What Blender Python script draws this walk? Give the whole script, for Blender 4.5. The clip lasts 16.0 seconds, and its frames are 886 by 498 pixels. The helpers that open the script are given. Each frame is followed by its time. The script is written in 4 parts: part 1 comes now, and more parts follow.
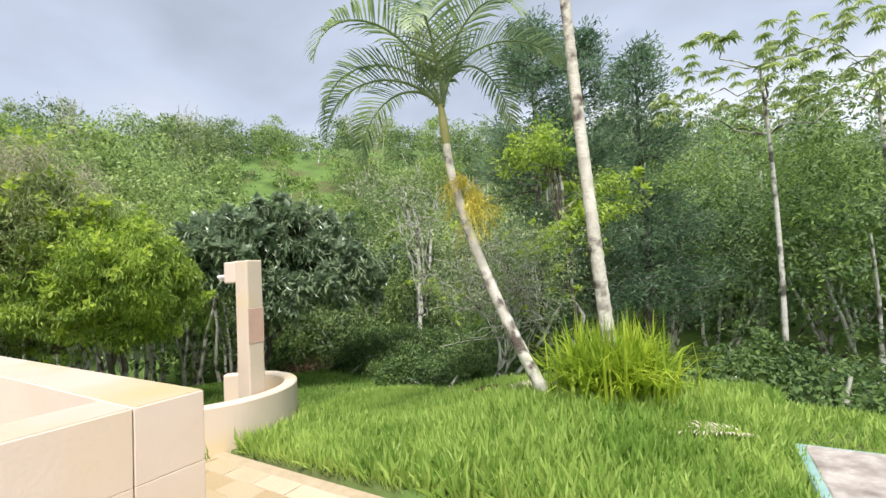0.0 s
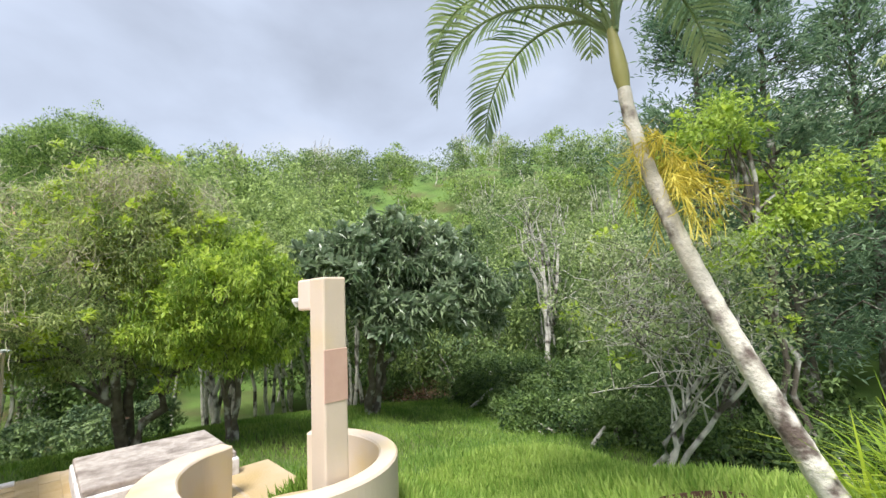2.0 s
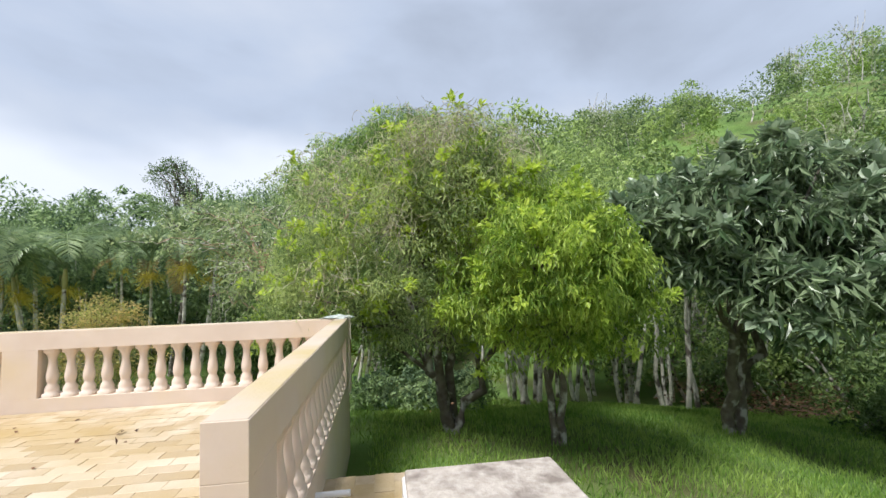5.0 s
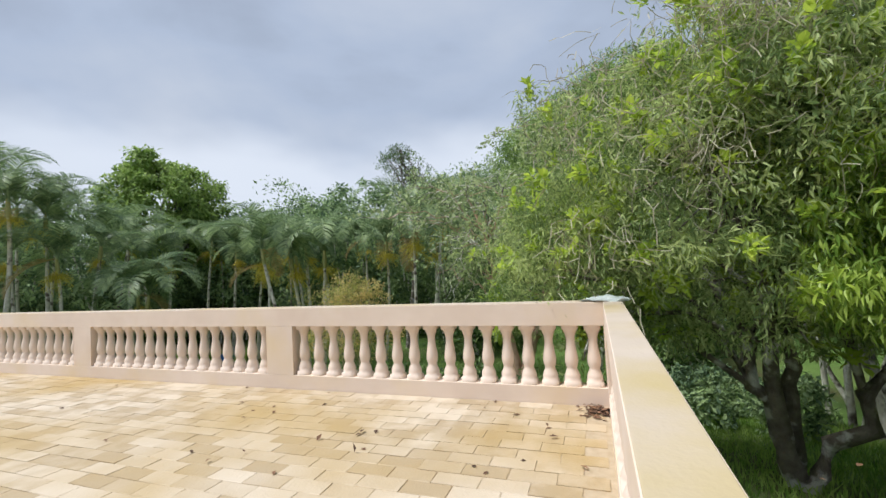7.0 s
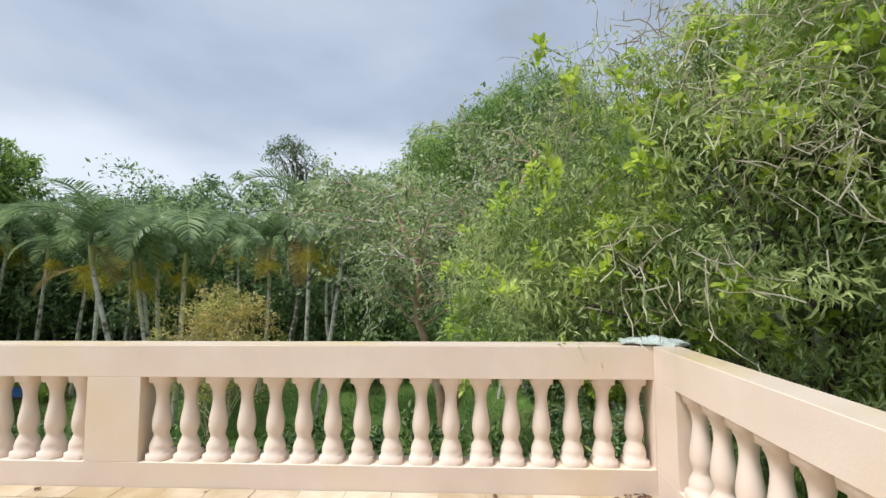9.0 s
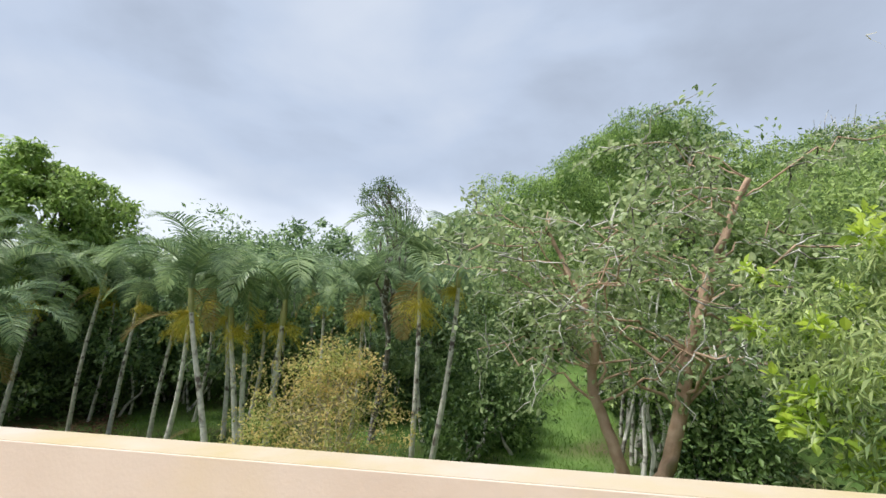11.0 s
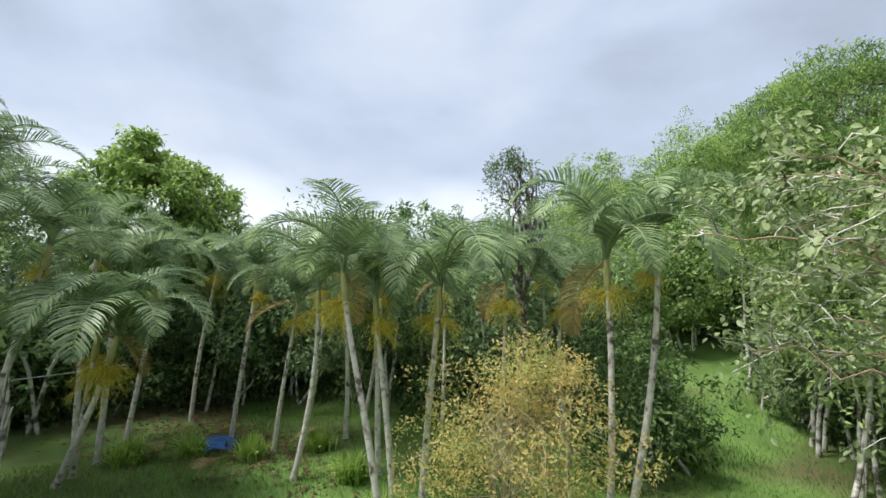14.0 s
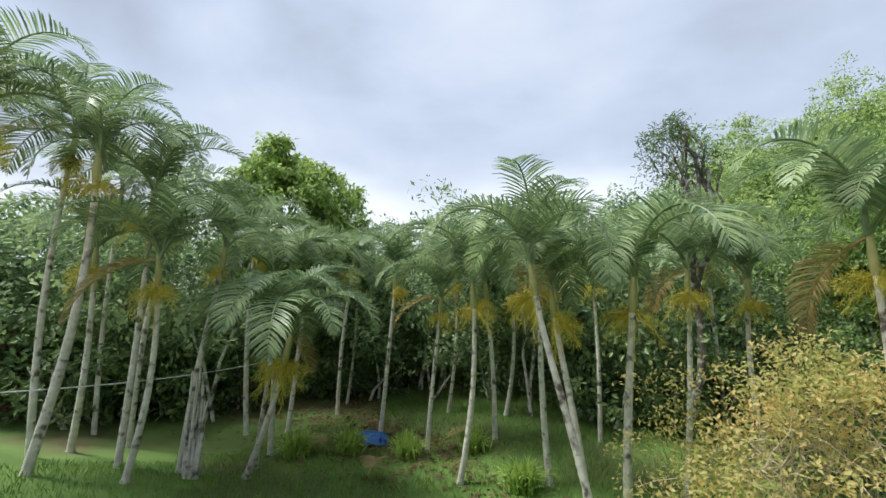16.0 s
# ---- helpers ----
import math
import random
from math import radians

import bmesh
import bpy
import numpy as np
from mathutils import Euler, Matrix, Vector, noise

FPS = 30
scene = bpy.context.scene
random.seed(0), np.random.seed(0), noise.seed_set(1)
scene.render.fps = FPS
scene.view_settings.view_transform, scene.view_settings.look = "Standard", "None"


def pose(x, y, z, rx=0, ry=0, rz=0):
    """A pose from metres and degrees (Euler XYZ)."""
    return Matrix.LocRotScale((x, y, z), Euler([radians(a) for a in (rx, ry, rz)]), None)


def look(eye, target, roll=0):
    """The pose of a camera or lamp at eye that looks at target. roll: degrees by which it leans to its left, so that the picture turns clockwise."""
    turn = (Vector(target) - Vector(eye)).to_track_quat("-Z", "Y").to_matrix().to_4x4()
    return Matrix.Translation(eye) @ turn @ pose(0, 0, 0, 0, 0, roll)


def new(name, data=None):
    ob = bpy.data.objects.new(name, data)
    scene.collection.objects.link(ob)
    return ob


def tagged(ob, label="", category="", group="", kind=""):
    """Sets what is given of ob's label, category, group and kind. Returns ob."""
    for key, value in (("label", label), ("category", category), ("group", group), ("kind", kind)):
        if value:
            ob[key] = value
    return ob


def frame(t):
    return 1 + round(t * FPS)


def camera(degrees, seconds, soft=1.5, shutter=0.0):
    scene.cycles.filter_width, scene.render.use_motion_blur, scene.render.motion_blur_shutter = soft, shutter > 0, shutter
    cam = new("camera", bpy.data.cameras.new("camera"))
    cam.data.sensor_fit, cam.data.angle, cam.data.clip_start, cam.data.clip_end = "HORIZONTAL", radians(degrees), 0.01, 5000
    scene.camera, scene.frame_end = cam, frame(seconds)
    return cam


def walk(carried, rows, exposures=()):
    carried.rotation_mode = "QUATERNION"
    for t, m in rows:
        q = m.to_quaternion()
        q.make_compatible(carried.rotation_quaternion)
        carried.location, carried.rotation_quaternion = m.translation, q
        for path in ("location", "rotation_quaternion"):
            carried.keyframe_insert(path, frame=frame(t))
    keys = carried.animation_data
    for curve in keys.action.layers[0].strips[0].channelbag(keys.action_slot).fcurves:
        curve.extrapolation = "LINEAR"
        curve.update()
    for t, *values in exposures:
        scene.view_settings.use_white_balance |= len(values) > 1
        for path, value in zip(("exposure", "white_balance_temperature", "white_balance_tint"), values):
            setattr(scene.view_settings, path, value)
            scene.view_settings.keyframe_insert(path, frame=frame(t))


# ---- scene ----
cam = camera(92.2, 16.0)
PATH = [
    (0, (-0.324, 0.192, 1.358), (-1.354, 1.903, 1.468), -3.2),
    (0.5, (-0.56, 0.461, 1.369), (-1.605, 2.162, 1.488), -3.7),
    (1, (-0.816, 0.729, 1.367), (-1.912, 2.395, 1.525), -3.2),
    (1.5, (-1.052, 0.977, 1.408), (-2.261, 2.558, 1.61), -3.1),
    (2, (-1.373, 1.25, 1.4), (-2.812, 2.619, 1.631), -2.7),
    (2.5, (-1.703, 1.394, 1.408), (-3.34, 2.522, 1.626), -2.2),
    (3, (-2.075, 1.458, 1.479), (-3.877, 2.304, 1.67), -2.1),
    (3.5, (-2.428, 1.469, 1.458), (-4.336, 2.05, 1.619), -2.5),
    (3.7, (-2.574, 1.482, 1.457), (-4.5, 1.999, 1.614), -2.6),
    (5.8, (-4.3, 1.289, 1.449), (-6.294, 1.244, 1.596), -1.2),
    (6, (-4.471, 1.212, 1.436), (-6.456, 1.021, 1.593), -1.1),
    (6.5, (-4.918, 1.002, 1.395), (-6.81, 0.376, 1.56), -1),
    (7, (-5.256, 0.716, 1.376), (-7.141, 0.052, 1.456), -3),
    (7.5, (-5.521, 0.543, 1.433), (-7.493, 0.213, 1.406), -3.8),
    (8, (-5.893, 0.302, 1.472), (-7.885, 0.139, 1.541), -1.6),
    (8.5, (-6.205, -0.066, 1.454), (-8.202, -0.128, 1.556), -0.3),
    (9, (-6.562, -0.492, 1.427), (-8.555, -0.586, 1.563), -0.3),
    (9.5, (-6.947, -0.915, 1.449), (-8.92, -1.166, 1.657), -0.2),
    (9.7, (-7.059, -1.115, 1.444), (-9.026, -1.406, 1.664), 0.1),
    (11.8, (-8.485, -3.075, 1.445), (-10.411, -3.385, 1.888), 2.1),
    (12, (-8.588, -3.257, 1.454), (-10.514, -3.585, 1.885), 2.2),
    (12.5, (-8.758, -3.677, 1.442), (-10.677, -4.072, 1.84), 2.5),
    (13, (-8.905, -4.059, 1.474), (-10.812, -4.532, 1.847), 2.5),
    (13.5, (-9.06, -4.436, 1.45), (-10.955, -4.966, 1.806), 2.1),
    (14, (-9.16, -4.882, 1.438), (-11.045, -5.46, 1.771), 2.1),
    (14.5, (-9.235, -5.234, 1.459), (-11.112, -5.85, 1.768), 2.1),
    (15, (-9.29, -5.667, 1.458), (-11.159, -6.321, 1.742), 2.2),
    (15.5, (-9.33, -6.108, 1.485), (-11.163, -6.864, 1.75), 1.9),
    (16, (-9.36, -6.593, 1.471), (-11.095, -7.548, 1.752), 1.5),
]
walk(cam, [(t, look(eye, target, roll)) for t, eye, target, roll in PATH],
     exposures=[(0, 0.91, 6400, 12), (1.2, 0.98, 6370, 12), (2.5, 1.0, 6330, 12), (3.7, 0.76, 6200, 11), (5.8, 0.80, 6250, 11), (6.0, 0.74, 6250, 11), (6.5, 0.52, 6120, 11), (7.5, 0.48, 6100, 10), (9.0, 0.60, 6150, 10), (12.0, 0.82, 6250, 10), (16, 0.94, 6250, 10)])

# ---- world and light ----
world = bpy.data.worlds.new("world")
scene.world = world
world.use_nodes = True
wn, wl = world.node_tree.nodes, world.node_tree.links
wn.clear()
sky = wn.new("ShaderNodeTexSky")
sky.sky_type, sky.sun_disc = "NISHITA", False
sky.sun_elevation, sky.sun_rotation = radians(62), radians(152)
sky_gain = wn.new("ShaderNodeMix")
sky_gain.data_type, sky_gain.blend_type = "RGBA", "MULTIPLY"
sky_gain.inputs[0].default_value = 1.0
sky_gain.inputs[7].default_value = (0.10, 0.10, 0.10, 1)
wl.new(sky.outputs[0], sky_gain.inputs[6])
coord = wn.new("ShaderNodeTexCoord")
squash = wn.new("ShaderNodeMapping")
squash.inputs["Scale"].default_value = (1.0, 1.0, 1.9)
wl.new(coord.outputs["Generated"], squash.inputs[0])
puff = wn.new("ShaderNodeTexNoise")
puff.inputs["Scale"].default_value, puff.inputs["Detail"].default_value, puff.inputs["Roughness"].default_value = 2.1, 7.0, 0.48
puff.inputs["Distortion"].default_value = 0.25
wl.new(squash.outputs[0], puff.inputs[0])
cloud = wn.new("ShaderNodeValToRGB")
cr = cloud.color_ramp
cr.elements[0].position, cr.elements[0].color = 0.32, (0.42, 0.47, 0.56, 1)
cr.elements[1].position, cr.elements[1].color = 0.74, (0.68, 0.725, 0.80, 1)
mid = cr.elements.new(0.52)
mid.color = (0.54, 0.61, 0.73, 1)
wl.new(puff.outputs["Fac"], cloud.inputs[0])
gap = wn.new("ShaderNodeValToRGB")
gap.color_ramp.elements[0].position, gap.color_ramp.elements[0].color = 0.66, (0.94, 0.94, 0.94, 1)
gap.color_ramp.elements[1].position, gap.color_ramp.elements[1].color = 0.74, (0.55, 0.55, 0.55, 1)
rift = wn.new("ShaderNodeTexNoise")
rift.inputs["Scale"].default_value, rift.inputs["Detail"].default_value = 1.7, 4.0
wl.new(squash.outputs[0], rift.inputs[0])
wl.new(rift.outputs["Fac"], gap.inputs[0])
sky_mix = wn.new("ShaderNodeMix")
sky_mix.data_type = "RGBA"
wl.new(gap.outputs[0], sky_mix.inputs[0])
wl.new(sky_gain.outputs[2], sky_mix.inputs[6])
wl.new(cloud.outputs[0], sky_mix.inputs[7])
# thinner, brighter cloud towards the horizon
height = wn.new("ShaderNodeSeparateXYZ")
wl.new(coord.outputs["Generated"], height.inputs[0])
lift = wn.new("ShaderNodeMath")
lift.operation = "MULTIPLY_ADD"
lift.inputs[1].default_value = -0.45
wl.new(rift.outputs["Fac"], lift.inputs[0])
wl.new(height.outputs[2], lift.inputs[2])
thin_cloud = wn.new("ShaderNodeMapRange")
thin_cloud.interpolation_type = "SMOOTHSTEP"
thin_cloud.inputs[1].default_value, thin_cloud.inputs[2].default_value = 0.10, -0.04
thin_cloud.inputs[3].default_value, thin_cloud.inputs[4].default_value = 0.0, 0.85
wl.new(lift.outputs[0], thin_cloud.inputs[0])
bright = wn.new("ShaderNodeMix")
bright.data_type = "RGBA"
wl.new(thin_cloud.outputs[0], bright.inputs[0])
wl.new(sky_mix.outputs[2], bright.inputs[6])
bright.inputs[7].default_value = (0.90, 0.94, 1.0, 1)
back = wn.new("ShaderNodeBackground")
back.inputs[1].default_value = 0.64
wl.new(bright.outputs[2], back.inputs[0])
out = wn.new("ShaderNodeOutputWorld")
wl.new(back.outputs[0], out.inputs[0])

sun = new("sun", bpy.data.lights.new("sun", "SUN"))
sun.data.energy, sun.data.angle, sun.data.color = 3.1, radians(18), (1.0, 0.965, 0.91)
sun.matrix_world = look((3.5, -6.5, 14), (0, 0, 0))


# ---- materials ----
def material(name, low, high, rough=0.7, scale=8.0, bump=0.15, island=False, stain=None, stain_scale=0.6, stain_at=(0.5, 0.72), per_object=False, world_space=False, thin=0.0, fine=None, spec=0.5):
    """A surface whose colour runs from low to high by noise, by piece or by island, with stains and fine relief."""
    m = bpy.data.materials.new(name)
    m.use_nodes = True
    n, l = m.node_tree.nodes, m.node_tree.links
    b = n["Principled BSDF"]
    b.inputs["Roughness"].default_value = rough
    b.inputs["Specular IOR Level"].default_value = spec
    tc = n.new("ShaderNodeTexCoord")
    where = n.new("ShaderNodeNewGeometry").outputs["Position"] if world_space else tc.outputs["Object"]
    grain = n.new("ShaderNodeTexNoise")
    grain.inputs["Scale"].default_value, grain.inputs["Detail"].default_value = scale, 6.0
    l.new(where, grain.inputs[0])
    value = grain.outputs["Fac"]
    if island or per_object:
        pick = n.new("ShaderNodeNewGeometry" if island else "ShaderNodeObjectInfo")
        mixv = n.new("ShaderNodeMath")
        mixv.operation = "MULTIPLY_ADD"
        mixv.inputs[1].default_value = 0.55 if island else 0.7
        l.new(pick.outputs["Random Per Island" if island else "Random"], mixv.inputs[0])
        cut = n.new("ShaderNodeMath")
        cut.operation = "MULTIPLY_ADD"
        cut.inputs[1].default_value, cut.inputs[2].default_value = (1.5, -0.52) if island else (0.35, 0.0)
        l.new(value, cut.inputs[0])
        l.new(cut.outputs[0], mixv.inputs[2])
        value = mixv.outputs[0]
    ramp = n.new("ShaderNodeValToRGB")
    ramp.color_ramp.elements[0].position, ramp.color_ramp.elements[0].color = 0.25, (*low, 1)
    ramp.color_ramp.elements[1].position, ramp.color_ramp.elements[1].color = 0.78, (*high, 1)
    l.new(value, ramp.inputs[0])
    colour = ramp.outputs[0]
    if stain:
        blot = n.new("ShaderNodeTexNoise")
        blot.inputs["Scale"].default_value, blot.inputs["Detail"].default_value = stain_scale, 5.0
        l.new(where, blot.inputs[0])
        edge = n.new("ShaderNodeMapRange")
        edge.inputs[1].default_value, edge.inputs[2].default_value = stain_at
        l.new(blot.outputs["Fac"], edge.inputs[0])
        mx = n.new("ShaderNodeMix")
        mx.data_type = "RGBA"
        l.new(edge.outputs[0], mx.inputs[0])
        l.new(colour, mx.inputs[6])
        mx.inputs[7].default_value = (*stain, 1)
        colour = mx.outputs[2]
    l.new(colour, b.inputs["Base Color"])
    if bump:
        relief = n.new("ShaderNodeTexNoise")
        relief.inputs["Scale"].default_value, relief.inputs["Detail"].default_value = fine or scale * 5, 4.0
        l.new(where, relief.inputs[0])
        bp = n.new("ShaderNodeBump")
        bp.inputs["Strength"].default_value, bp.inputs["Distance"].default_value = bump, 0.02
        l.new(relief.outputs["Fac"], bp.inputs["Height"])
        l.new(bp.outputs[0], b.inputs["Normal"])
    if thin:
        tr = n.new("ShaderNodeBsdfTranslucent")
        l.new(colour, tr.inputs[0])
        ms = n.new("ShaderNodeMixShader")
        ms.inputs[0].default_value = thin
        l.new(b.outputs[0], ms.inputs[1])
        l.new(tr.outputs[0], ms.inputs[2])
        l.new(ms.outputs[0], n["Material Output"].inputs[0])
    return m


def leafy(name, low, high, rough=0.45, thin=0.35):
    return material(name, low, high, rough, 1.5, 0, island=True, thin=thin)


PAINT = material("cream paint", (0.68, 0.555, 0.455), (0.76, 0.645, 0.545), 0.75, 2.5, 0.07, stain=(0.70, 0.56, 0.36), stain_scale=1.1, stain_at=(0.52, 0.78), fine=70)
PAINT_TOP = material("weathered cream paint", (0.50, 0.415, 0.33), (0.57, 0.48, 0.385), 0.8, 3.0, 0.15, stain=(0.48, 0.38, 0.19), stain_scale=1.3, stain_at=(0.42, 0.66), fine=60)
PAINT_YELLOW = material("yellowed paint", (0.61, 0.505, 0.39), (0.68, 0.575, 0.46), 0.78, 3.0, 0.06, stain=(0.70, 0.54, 0.25), stain_scale=2.2, stain_at=(0.50, 0.80), fine=60)
PATCH = material("pink render patch", (0.56, 0.36, 0.28), (0.62, 0.42, 0.33), 0.85, 12, 0.08)
TILE = material("sandstone tile", (0.41, 0.315, 0.195), (0.62, 0.525, 0.40), 0.55, 4.0, 0.25, per_object=True, world_space=True, stain=(0.42, 0.29, 0.11), stain_scale=0.55, stain_at=(0.42, 0.70), fine=45)
TILE_FAR = material("sandstone tiles", (0.41, 0.315, 0.195), (0.62, 0.525, 0.40), 0.55, 4.0, 0.25, island=True, world_space=True, stain=(0.42, 0.29, 0.11), stain_scale=0.55, stain_at=(0.42, 0.70), fine=45)
GROUT = material("grout", (0.40, 0.31, 0.195), (0.52, 0.42, 0.29), 0.9, 14, 0.2)
CONCRETE = material("weathered concrete", (0.34, 0.29, 0.25), (0.56, 0.51, 0.46), 0.9, 16, 0.5, stain=(0.21, 0.175, 0.15), stain_scale=6.0, stain_at=(0.44, 0.70), fine=50)
WHITEWASH = material("chipped whitewash", (0.66, 0.63, 0.62), (0.80, 0.78, 0.77), 0.85, 10, 0.4, stain=(0.38, 0.34, 0.30), stain_scale=7.0, stain_at=(0.55, 0.72))
TEAL_EDGE = material("faded teal paint", (0.20, 0.36, 0.33), (0.34, 0.45, 0.40), 0.8, 10, 0.3)
PLASTIC = material("white plastic", (0.78, 0.79, 0.80), (0.84, 0.85, 0.86), 0.35, 6, 0.02)
BAG = material("crumpled grey plastic", (0.42, 0.48, 0.46), (0.60, 0.66, 0.64), 0.3, 12, 0.6)
LAWN = material("mown lawn", (0.065, 0.13, 0.022), (0.14, 0.23, 0.045), 0.9, 1.1, 0.6, stain=(0.10, 0.085, 0.035), stain_scale=0.35, stain_at=(0.50, 0.72), fine=30)
GRASS = leafy("fresh grass", (0.22, 0.37, 0.06), (0.52, 0.66, 0.17), 0.5, 0.45)
REED = leafy("yellow green reed", (0.24, 0.38, 0.03), (0.56, 0.66, 0.07), 0.45, 0.45)
BARK_WHITE = material("lichened bark", (0.44, 0.41, 0.35), (0.80, 0.77, 0.70), 0.9, 9, 0.6, stain=(0.10, 0.085, 0.07), stain_scale=4.0, stain_at=(0.50, 0.62))
BARK_DARK = material("dark mossy bark", (0.08, 0.066, 0.05), (0.22, 0.19, 0.15), 0.9, 10, 0.8, stain=(0.50, 0.49, 0.44), stain_scale=5.0, stain_at=(0.52, 0.62))
TWIG = material("yellowish twig bark", (0.40, 0.33, 0.20), (0.58, 0.50, 0.34), 0.8, 8, 0.2)
BARK_BROWN = material("red brown bark", (0.36, 0.22, 0.14), (0.60, 0.43, 0.30), 0.85, 7, 0.5)
PALM_TRUNK = material("ringed palm trunk", (0.44, 0.41, 0.34), (0.78, 0.74, 0.65), 0.85, 9, 0.5, stain=(0.12, 0.09, 0.075), stain_scale=6, stain_at=(0.54, 0.66))
CROWNSHAFT = material("palm crownshaft", (0.26, 0.27, 0.08), (0.40, 0.36, 0.14), 0.5, 5, 0.1)
FROND = leafy("palm leaflet", (0.125, 0.20, 0.095), (0.37, 0.47, 0.22), 0.45, 0.4)
FROND_DRY = leafy("dry palm leaflet", (0.34, 0.24, 0.09), (0.52, 0.42, 0.2), 0.7, 0.3)
FRUIT = leafy("yellow palm fruit strands", (0.50, 0.42, 0.05), (0.74, 0.64, 0.12), 0.6, 0.35)
LIME = leafy("lime green leaf", (0.19, 0.31, 0.05), (0.55, 0.68, 0.13), 0.42, 0.5)
OLIVE = leafy("olive green leaf", (0.19, 0.275, 0.095), (0.60, 0.68, 0.29), 0.5, 0.5)
VINE = leafy("dry vine", (0.30, 0.28, 0.19), (0.52, 0.48, 0.36), 0.8, 0.2)
MANGO = leafy("dark glossy leaf", (0.075, 0.13, 0.055), (0.31, 0.39, 0.22), 0.3, 0.3)
PALE = leafy("pale green leaf", (0.198, 0.275, 0.110), (0.528, 0.605, 0.303), 0.5, 0.45)
AUTUMN = leafy("yellow shrub leaf", (0.42, 0.47, 0.14), (0.84, 0.64, 0.28), 0.6, 0.6)
NEEDLE = leafy("blue green needle", (0.104, 0.195, 0.114), (0.312, 0.429, 0.260), 0.6, 0.4)
FEATHER = leafy("feathery lime leaf", (0.105, 0.195, 0.055), (0.40, 0.54, 0.155), 0.55, 0.5)
YOUNG = leafy("bright young leaf", (0.34, 0.48, 0.06), (0.60, 0.72, 0.11), 0.4, 0.5)
# darker copy of the forest leaf, with the woods' own shade in the colour
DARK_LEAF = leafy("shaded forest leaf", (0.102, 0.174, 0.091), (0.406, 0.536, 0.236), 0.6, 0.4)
WOODS = leafy("forest leaf", (0.150, 0.237, 0.078), (0.525, 0.650, 0.219), 0.55, 0.45)
HILL_LEAF = leafy("hillside leaf", (0.14, 0.20, 0.08), (0.43, 0.51, 0.21), 0.6, 0.45)
# kept very dark: the shadow inside the undergrowth is put into this leaf colour
UNDER = leafy("shaded undergrowth leaf", (0.045, 0.095, 0.028), (0.20, 0.30, 0.085), 0.55, 0.4)
# paler mango leaf: the grey highlight of glossy leaves painted as base colour
MANGO_SHEEN = leafy("glossy leaf with painted grey green sheen", (0.17, 0.25, 0.14), (0.40, 0.48, 0.33), 0.28, 0.3)
# darker copies of the fresh grass: tree and palm shade put into the blade colour
GARDEN_GRASS = leafy("lightly shaded garden lawn blade", (0.16, 0.30, 0.05), (0.40, 0.54, 0.13), 0.6, 0.45)
SHADED_GRASS = leafy("shaded lawn blade", (0.11, 0.225, 0.038), (0.26, 0.40, 0.078), 0.6, 0.4)
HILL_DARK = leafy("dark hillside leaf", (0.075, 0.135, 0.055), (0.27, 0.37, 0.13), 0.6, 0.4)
HILL_BRIGHT = leafy("bright hillside leaf", (0.16, 0.26, 0.055), (0.44, 0.57, 0.16), 0.55, 0.5)
HILL_PALE = leafy("pale hillside leaf", (0.22, 0.26, 0.14), (0.50, 0.54, 0.33), 0.6, 0.4)
TARP = material("blue tarpaulin", (0.02, 0.10, 0.34), (0.04, 0.16, 0.48), 0.45, 6, 0.4)
RED = material("red roof tile", (0.36, 0.08, 0.05), (0.48, 0.13, 0.08), 0.7, 6, 0.3)


# ---- mesh helpers ----
def part(name, bm, mat, parent=None, label=""):
    me = bpy.data.meshes.new(name)
    bm.to_mesh(me)
    bm.free()
    return hold(name, me, mat, parent, label)


def hold(name, me, mat, parent=None, label=""):
    if mat and not me.materials:
        me.materials.append(mat)
    ob = new(name, me)
    ob.parent = parent
    return tagged(ob, label)


def thing(name, x, y, z, label, category, group="", kind="", rz=0):
    ob = new(name)
    ob.matrix_basis = pose(x, y, z, 0, 0, rz)
    ob.empty_display_size = 0.1
    return tagged(ob, label, category, group, kind)


def box(x0, x1, y0, y1, z0, z1, bevel=0.012, segments=2):
    bm = bmesh.new()
    bmesh.ops.create_cube(bm, size=1.0, matrix=Matrix.LocRotScale(((x0 + x1) / 2, (y0 + y1) / 2, (z0 + z1) / 2), None, (x1 - x0, y1 - y0, z1 - z0)))
    if bevel:
        bmesh.ops.bevel(bm, geom=bm.edges[:], offset=bevel, segments=segments, affect="EDGES", profile=0.5)
    return bm


def raw_mesh(name, verts, faces, smooth=False):
    """A mesh from arrays: verts (n, 3), faces (m, k)."""
    me = bpy.data.meshes.new(name)
    verts, faces = np.asarray(verts, np.float32), np.asarray(faces, np.int32)
    m, k = faces.shape
    me.vertices.add(len(verts))
    me.vertices.foreach_set("co", verts.ravel())
    me.loops.add(m * k)
    me.loops.foreach_set("vertex_index", faces.ravel())
    me.polygons.add(m)
    me.polygons.foreach_set("loop_start", np.arange(0, m * k, k, dtype=np.int32))
    me.polygons.foreach_set("use_smooth", np.full(m, smooth, dtype=bool))
    me.update(calc_edges=True)
    return me


def unit(v):
    return v / np.maximum(np.linalg.norm(v, axis=-1, keepdims=True), 1e-9)


